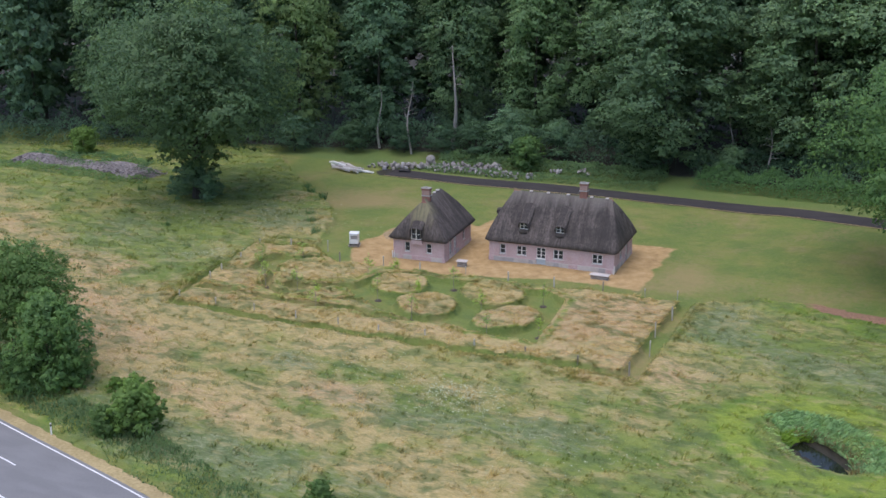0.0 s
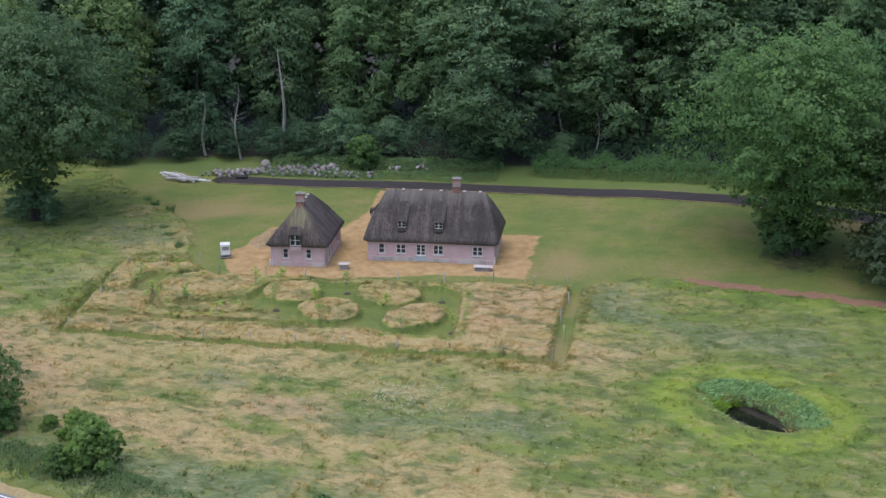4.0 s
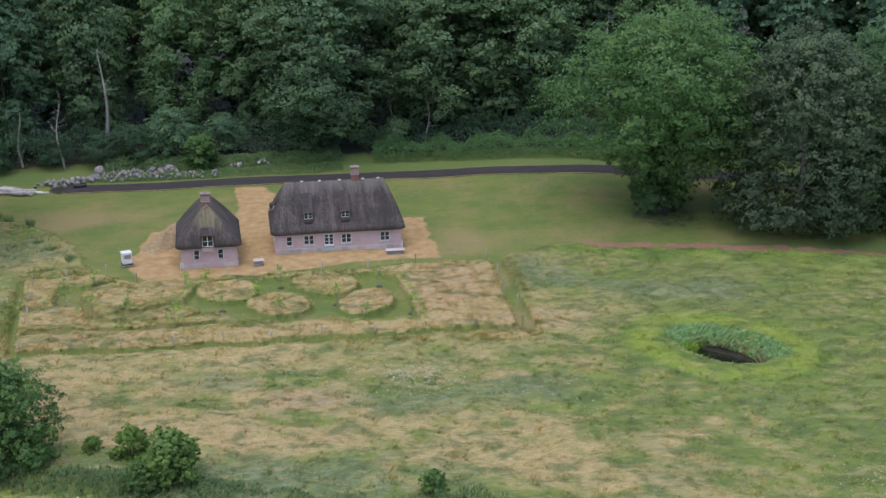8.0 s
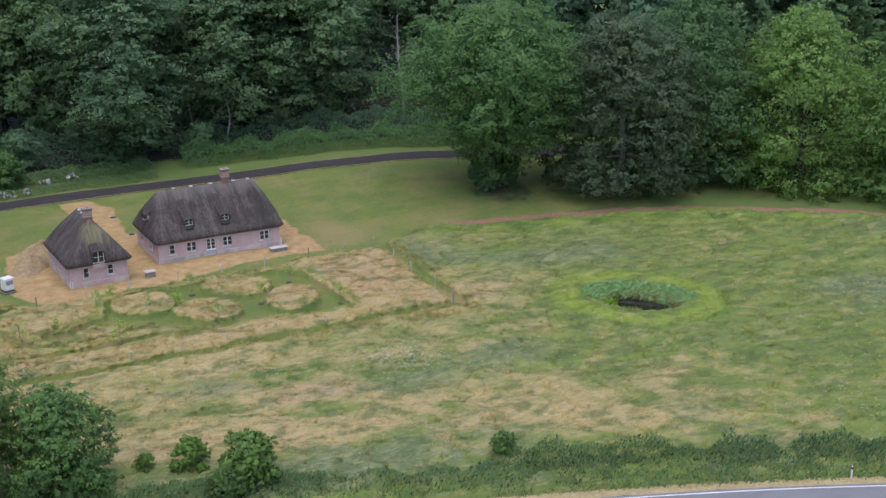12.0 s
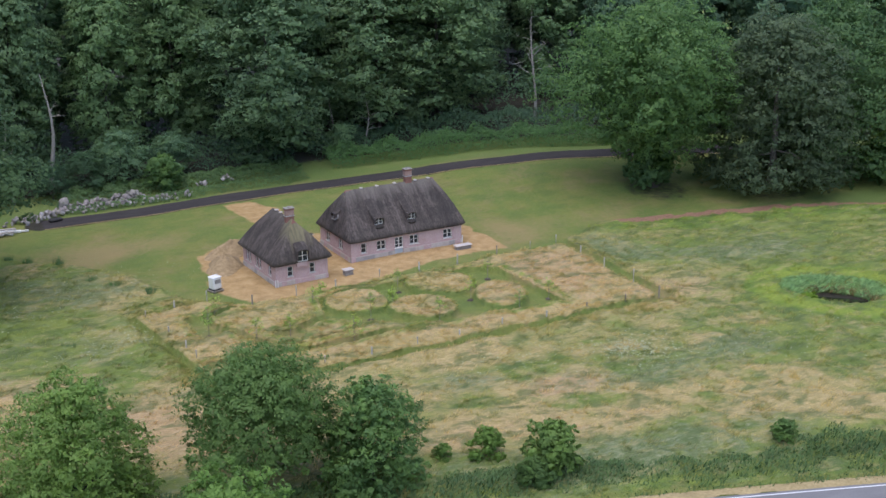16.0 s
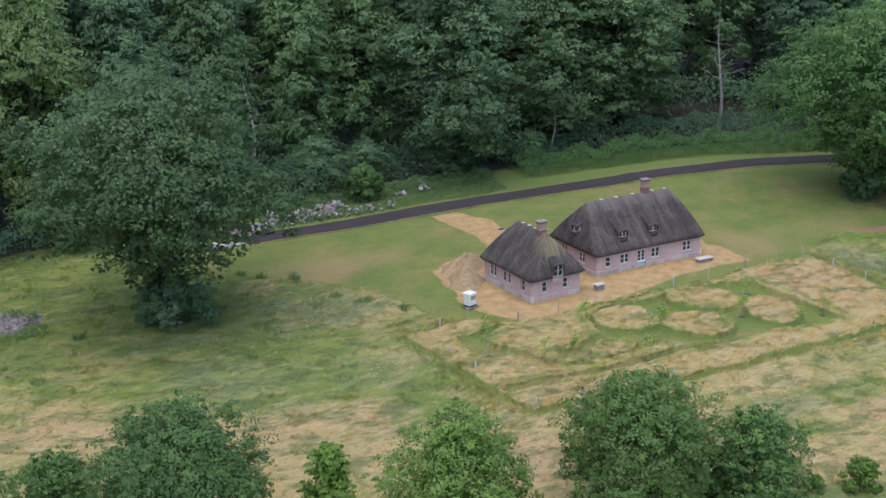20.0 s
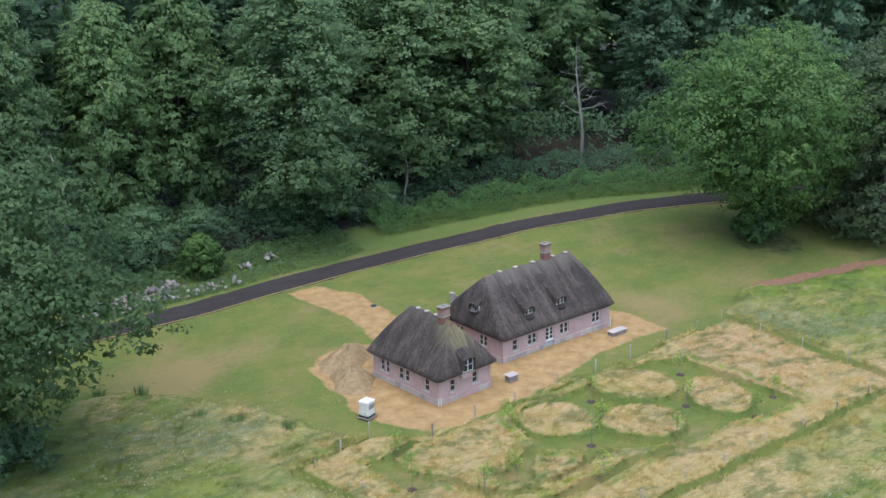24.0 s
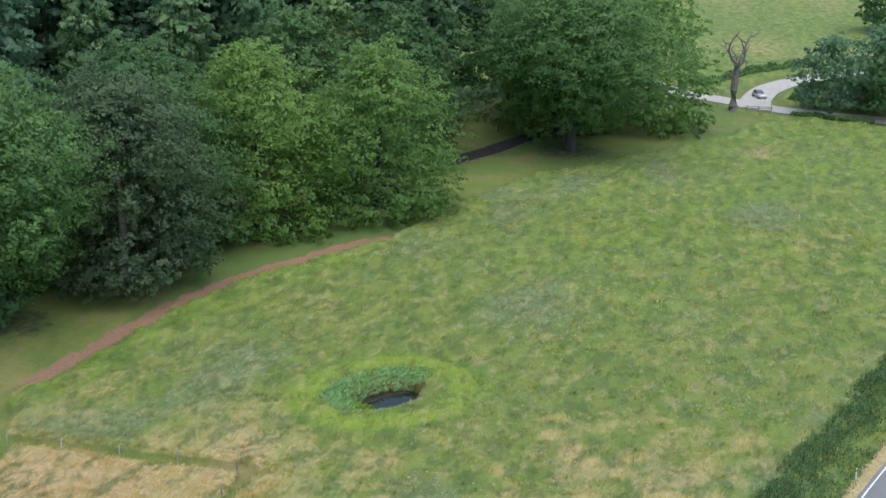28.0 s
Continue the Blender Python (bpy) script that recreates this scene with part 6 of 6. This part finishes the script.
def fence():
    ob = thing("fence", pose(0, 0, 0), "weathered wooden post fence round the garden", "fence")
    rng = random.Random(4)
    posts = [(24.5, -26.8), (19.8, -27.6), (14.8, -28.2), (9.8, -28.8), (4.7, -29.1), (-0.2, -29.6), (-4.7, -29.8), (-9.5, -30.1), (-14.3, -30.5), (-19, -30.7), (-23.7, -30.7), (-24.9, -24.0), (-25.3, -21.4), (-26.0, -16.8), (-27.3, -11.3), (-24, -9.6), (-20.1, -7.6),
             (24.6, -21.4), (23.6, -16.7), (23.6, -11.3), (22.7, -6.8), (19.2, -6.9), (14.6, -7.2), (9.2, -7.9), (4.1, -8.7), (-0.9, -9.2), (-6.3, -9.9), (-10.9, -10.2), (-16.1, -11.3)]
    for x, y in posts:
        h = rng.uniform(1.35, 1.65)
        bm = bmesh.new()
        tube(bm, [(0, 0, -0.3), (rng.uniform(-0.03, 0.03), rng.uniform(-0.03, 0.03), h), (rng.uniform(-0.03, 0.03), 0, h + 0.03)], [0.085, 0.078, 0.05], 8)
        p = part("post", bm, rng.choice((WOOD, PALEWOOD, PALEWOOD, PALEWOOD)), ob)
        p.location = (x, y, float(height(x, y)))


PALEWOOD = simple("sun-bleached wood", (0.46, 0.43, 0.38), (0.60, 0.57, 0.52), 8.0, 0.8, 0.3)
fence()


def sapling(x, y, tall, dense_leaves, seed, leafy):
    rng = np.random.RandomState(seed)
    ob = thing("sapling", pose(x, y, float(height(x, y)), 0, 0, rng.uniform(0, 360)), "thin young fruit tree with sparse leaves in a mulch ring", "sapling", "saplings in the garden")
    bm = bmesh.new()
    tube(bm, [(0, 0, -0.1), (0.04, 0.02, tall * 0.5), (0.0, 0.05, tall)], [0.032, 0.026, 0.010], 6)
    part("stem", bm, WOOD, ob)
    tips = []
    bm = bmesh.new()
    for k in range(9):
        z = tall * rng.uniform(0.35, 0.9)
        a = rng.uniform(0, 6.28)
        r = 0.28 * tall * (1.1 - z / tall) + 0.15
        tip = np.array([r * math.cos(a), r * math.sin(a), z + 0.5 * r])
        tube(bm, [(0.03, 0.02, z), tip], [0.018, 0.006], 4)
        tips.append(tip)
        tips.append(tip * np.array([0.5, 0.5, 1]) + np.array([0, 0, -0.1]))
    part("twigs", bm, WOOD, ob)
    tips = np.array(tips + [np.array([0, 0, tall])])
    n = dense_leaves
    c = tips[rng.randint(0, len(tips), n)] + rng.normal(0, 0.13, (n, 3))
    u = rng.normal(size=(n, 3))
    u /= np.linalg.norm(u, axis=1)[:, None]
    v = np.cross(u, rng.normal(size=(n, 3)))
    v /= np.linalg.norm(v, axis=1)[:, None]
    quads = np.stack([c - u * 0.085, c - v * 0.055, c + u * 0.085, c + v * 0.055], 1)
    soft = np.tile(np.array([[0.0, -0.3, 0.95]]), (n, 1))
    quads[np.cross(quads[:, 1] - quads[:, 0], quads[:, 3] - quads[:, 0])[:, 2] < 0] = quads[np.cross(quads[:, 1] - quads[:, 0], quads[:, 3] - quads[:, 0])[:, 2] < 0][:, ::-1]
    new("leaves", leaf_mesh("leaves", quads, leafy, soft)).parent = ob
    bm = bmesh.new()
    bmesh.ops.create_cone(bm, cap_ends=True, segments=18, radius1=0.40, radius2=0.28, depth=0.10, matrix=Matrix.Translation((0, 0, 0.05)))
    part("mulch_ring", bm, MULCH, ob)


SAPLEAF = foliage("young leaves", (0.18, 0.27, 0.07), (0.31, 0.41, 0.11))
MULCH = simple("dark mulch", (0.060, 0.048, 0.036), (0.115, 0.092, 0.070), 6.0, 0.95, 0.6)
for i, (x, y, h, n) in enumerate(((-22.3, -17.9, 3.2, 420), (-18.6, -22.5, 3.0, 260), (-15.0, -21.7, 2.8, 300), (-10.4, -14.4, 2.9, 260), (-9.8, -26.0, 3.2, 300), (-5.9, -20.0, 3.1, 260), (-0.3, -13.3, 2.6, 260), (0.2, -23.7, 3.0, 260), (5.8, -19.1, 2.6, 300), (10.4, -13.6, 2.6, 240), (-2.4, -17.3, 2.2, 420), (9.0, -24.4, 2.4, 220), (13.6, -22.2, 2.2, 200), (-20.4, -12.4, 2.6, 220), (-8.6, -11.6, 2.0, 300))):
    sapling(x, y, h, int(n * 0.6), 70 + i, SAPLEAF)

# ---- pond ----


def pond():
    n = 48
    verts = [(0, 0, 0)] + [(3.6 * math.cos(2 * math.pi * k / n) * (1 + 0.10 * math.sin(3 * k * 2 * math.pi / n)), 1.25 * math.sin(2 * math.pi * k / n) * (1 + 0.12 * math.sin(2 * k * 2 * math.pi / n + 1)), 0) for k in range(n)]
    ob = shape("pond", verts, [(0, k + 1, (k + 1) % n + 1) for k in range(n)], WATER)
    ob.matrix_basis = pose(42.8, -33.9, float(height(42.8, -33.9)) + 0.12, 0, 0, -42)
    tagged(ob, "small dark pond reflecting the sky among reeds", "pond", kind="structure")


def reeds(name, count, seed, near, far_r, hlo, hhi, material, label, arc=(0, 6.283)):
    """Upright reed blades in a ring round the water."""
    rng = np.random.RandomState(seed)
    a = rng.uniform(arc[0], arc[1], count)
    r = rng.uniform(near, far_r, count)
    ca, sa = math.cos(radians(-40)), math.sin(radians(-40))
    wide = np.clip((r - 0.8) / 0.8, 0, 1)
    ux, uy = (4.3 * r - 0.3 * wide) * np.cos(a), (2.2 * r + 1.1 * wide) * np.sin(a)
    x, y = 42.9 + ux * ca - uy * sa, -33.5 + ux * sa + uy * ca
    z = height(x, y)
    h = rng.uniform(hlo, hhi, count)
    w = rng.uniform(0.03, 0.06, count)
    d = rng.uniform(0, 6.28, count)
    lx, ly = rng.normal(0.25, 0.3, count), rng.normal(-0.1, 0.3, count)
    v = np.stack([np.stack([x - w * np.cos(d), y - w * np.sin(d), z], -1), np.stack([x + w * np.cos(d), y + w * np.sin(d), z], -1), np.stack([x + lx * 0.4 + w * np.cos(d), y + ly * 0.4 + w * np.sin(d), z + h * 0.65], -1), np.stack([x + lx, y + ly, z + h], -1)], 1)
    down = np.cross(v[:, 1] - v[:, 0], v[:, 3] - v[:, 0]) @ np.array([-0.4, -0.65, 0.65]) < 0
    v[down] = v[down][:, ::-1]
    soft = rng.normal(0, 0.25, (len(v), 3)) + np.array([0, 0, 0.9])
    soft /= np.linalg.norm(soft, axis=1)[:, None]
    tagged(new(name, leaf_mesh(name, v, material, soft)), label, "reeds", kind="stuff")


REED = foliage("reed blades", (0.205, 0.345, 0.150), (0.350, 0.490, 0.250))
OLDREED = foliage("old reed blades", (0.13, 0.11, 0.05), (0.26, 0.21, 0.11))
IRIS = foliage("iris blades", (0.09, 0.18, 0.02), (0.20, 0.31, 0.05))
pond()
reeds("reeds", 10000, 1, 0.80, 1.6, 0.40, 0.80, REED, "blue-green reeds leaning round the pond", (0.2, 3.4))
reeds("reeds", 4000, 2, 0.92, 1.6, 0.15, 0.36, REED, "low blue-green reeds on the pond bank", (3.4, 6.4))
reeds("dead_reeds", 900, 3, 0.78, 1.0, 0.4, 0.9, OLDREED, "old straw-coloured reeds at the water's edge", (0.0, 3.3))
reeds("iris", 900, 4, 0.72, 0.98, 0.4, 0.8, IRIS, "yellow-green iris blades at the pond end", (2.5, 3.9))


def blossom(patches, seed):
    """White umbels over the tall grass."""
    rng = np.random.RandomState(seed)
    pts = []
    for cx, cy, r, n in patches:
        pts.append(np.stack([cx + rng.normal(0, r, n), cy + rng.normal(0, r * 0.6, n)], -1))
    p = np.concatenate(pts)
    z = stand(p[:, 0], p[:, 1])[0] + rng.uniform(0.25, 0.6, len(p))
    c = np.column_stack([p, z])
    n = len(c)
    a = rng.uniform(0, 6.28, n)
    s = rng.uniform(0.03, 0.075, n)
    u = np.stack([s * np.cos(a), s * np.sin(a), rng.normal(0, 0.02, n)], -1)
    v = np.stack([-s * np.sin(a), s * np.cos(a), rng.normal(0, 0.02, n)], -1)
    tagged(new("wildflowers", leaf_mesh("wildflowers", np.stack([c - u, c - v, c + u, c + v], 1), UMBEL)), "creamy white umbel flowers scattered in the meadow", "wildflowers", kind="stuff")


def rush_tuft(x, y, tall, seed):
    """A tussock of upright dark rushes."""
    rng = np.random.RandomState(seed)
    ob = thing("rush_tuft", pose(x, y, float(height(x, y))), "dark green tussock of rushes in the meadow grass", "rushes", "rush tussocks in the meadow")
    n = 90
    a, r = rng.uniform(0, 2 * math.pi, n), 0.45 * np.sqrt(rng.uniform(0, 1, n))
    bx, by, t = r * np.cos(a), r * np.sin(a), rng.uniform(0, math.pi, n)
    w, h = rng.uniform(0.03, 0.06, n), tall * rng.uniform(0.55, 1.05, n)
    tri = np.stack([np.stack([bx - w * np.cos(t), by - w * np.sin(t), 0 * h], -1), np.stack([bx + w * np.cos(t), by + w * np.sin(t), 0 * h], -1), np.stack([bx * 1.9 + 0.1, by * 1.9, h], -1)], 1)
    back = np.cross(tri[:, 1] - tri[:, 0], tri[:, 2] - tri[:, 0]) @ np.array([-0.4, -0.65, 0.65]) < 0
    tri[back] = tri[back][:, ::-1]
    soft = np.stack([bx, by, np.full(n, 0.8)], -1)
    new("blades", leaf_mesh("blades", tri, HEDGE, soft / np.linalg.norm(soft, axis=1)[:, None])).parent = ob


for i, (x, y, tall) in enumerate(((-33.2, 11.6, 1.5), (-36.5, 13.8, 1.3), (-38.5, 15.5, 1.1), (-30.6, 4.4, 1.0), (-25.2, -2.6, 1.2), (-58, 3.5, 1.2), (-52, -6, 1.0), (-66, -2, 1.2), (-63, -6.5, 1.1), (-43.5, -9, 1.0), (-35.5, -15, 1.0), (-28.4, 1.2, 1.1))):
    rush_tuft(x, y, tall, 300 + i)

UMBEL = simple("white blossom", (0.36, 0.41, 0.24), (0.50, 0.52, 0.36), 5.0, 0.8, 0.1)
blossom([(13.2, -39.2, 2.0, 620), (14.5, -41.5, 2.4, 260), (-34, 2, 6, 500), (-38, -5, 5, 400), (-30, -17, 4, 400), (70, -45, 9, 700), (82, -55, 9, 700), (60, -60, 7, 500), (95, -40, 10, 500), (50, -66, 6, 400), (-70, 0, 9, 400), (24, -45, 8, 300), (3, -37, 4, 250)], 9)

# ---- road furniture and the far junction ----


def road_post(x, y, turn):
    ob = thing("road_post", pose(x, y, float(height(x, y)), 0, 0, turn), "white plastic roadside marker post with black band", "marker post", "posts along the road")
    part("body", boxed(-0.06, 0.06, -0.05, 0.05, -0.1, 0.78, bevel=0.015), WHITE, ob)
    part("band", boxed(-0.063, 0.063, -0.053, 0.053, 0.78, 0.95, bevel=0.012), DARK, ob)
    part("reflector", boxed(-0.068, -0.061, -0.03, 0.03, 0.80, 0.93), GRANITE, ob)
    part("top", boxed(-0.06, 0.06, -0.05, 0.05, 0.95, 1.06, bevel=0.02), WHITE, ob)


road_post(-11.6, -61.6, -13)
road_post(36.0, -75.0, -18)
road_post(-61, -50.0, -13)

SIDE_ROAD = asphalt_material("pale worn asphalt", (0.36, 0.33, 0.30), (0.46, 0.43, 0.40))
ribbon("side_road", dense(SIDE_A, 1.0), 2.9, 0.10, SIDE_ROAD, "pale asphalt side road at the junction", "road")
ribbon("side_road", dense(SIDE_B, 1.0), 3.0, 0.104, SIDE_ROAD, "pale asphalt branch road beyond the junction", "road")


def car(x, y, turn):
    ob = thing("car", pose(x, y, float(height(x, y)) + 0.10, 0, 0, turn), "small silver car with a black top on the side road", "car")
    bm = boxed(-2.0, 2.0, -0.82, 0.82, 0.3, 0.85, bevel=0.16)
    part("body", bm, SILVER, ob)
    bm = bmesh.new()
    vs = [bm.verts.new(p) for p in ((-1.7, -0.74, 0.82), (0.75, -0.74, 0.82), (0.75, 0.74, 0.82), (-1.7, 0.74, 0.82), (-1.25, -0.58, 1.42), (0.15, -0.58, 1.42), (0.15, 0.58, 1.42), (-1.25, 0.58, 1.42))]
    for f in ((0, 1, 5, 4), (1, 2, 6, 5), (2, 3, 7, 6), (3, 0, 4, 7), (4, 5, 6, 7)):
        bm.faces.new([vs[i] for i in f])
    part("cabin", bm, GLASS, ob, "black roof and windows")
    for wx in (-1.25, 1.25):
        for wy in (-0.8, 0.8):
            bm = bmesh.new()
            bmesh.ops.create_cone(bm, cap_ends=True, segments=16, radius1=0.33, radius2=0.33, depth=0.2, matrix=Matrix.Translation((wx, wy, 0.33)) @ Matrix.Rotation(math.pi / 2, 4, "X"))
            w = part("wheel", bm, DARK, ob)
            bm = bmesh.new()
            bmesh.ops.create_cone(bm, cap_ends=True, segments=12, radius1=0.2, radius2=0.2, depth=0.215, matrix=Matrix.Translation((wx, wy, 0.33)) @ Matrix.Rotation(math.pi / 2, 4, "X"))
            part("rim", bm, SILVER, w)
    for wy in (-0.6, 0.6):
        part("headlight", boxed(1.95, 2.02, wy - 0.15, wy + 0.15, 0.58, 0.72, bevel=0.02), WHITE, ob)


SILVER = simple("silver car paint", (0.55, 0.56, 0.58), (0.60, 0.61, 0.63), 3.0, 0.3, 0.0, 0.4)
car(198.6, -62.4, 205)


def gate(x, y, turn):
    ob = thing("field_gate", pose(x, y, float(height(x, y)), 0, 0, turn), "low grey wooden field gate beside the dead oak", "gate")
    for px in (0, 2.2, 4.6):
        part("post", boxed(px - 0.1, px + 0.1, -0.1, 0.1, -0.2, 1.15, bevel=0.02), WOOD, ob)
    for z in (0.35, 0.65, 0.95):
        part("rail", boxed(0.1, 2.1, -0.04, 0.04, z - 0.06, z + 0.06, bevel=0.01), WOOD, ob)
        part("rail", boxed(2.3, 4.5, -0.04, 0.04, z - 0.06, z + 0.06, bevel=0.01), WOOD, ob)


gate(183.6, -60.6, -80)
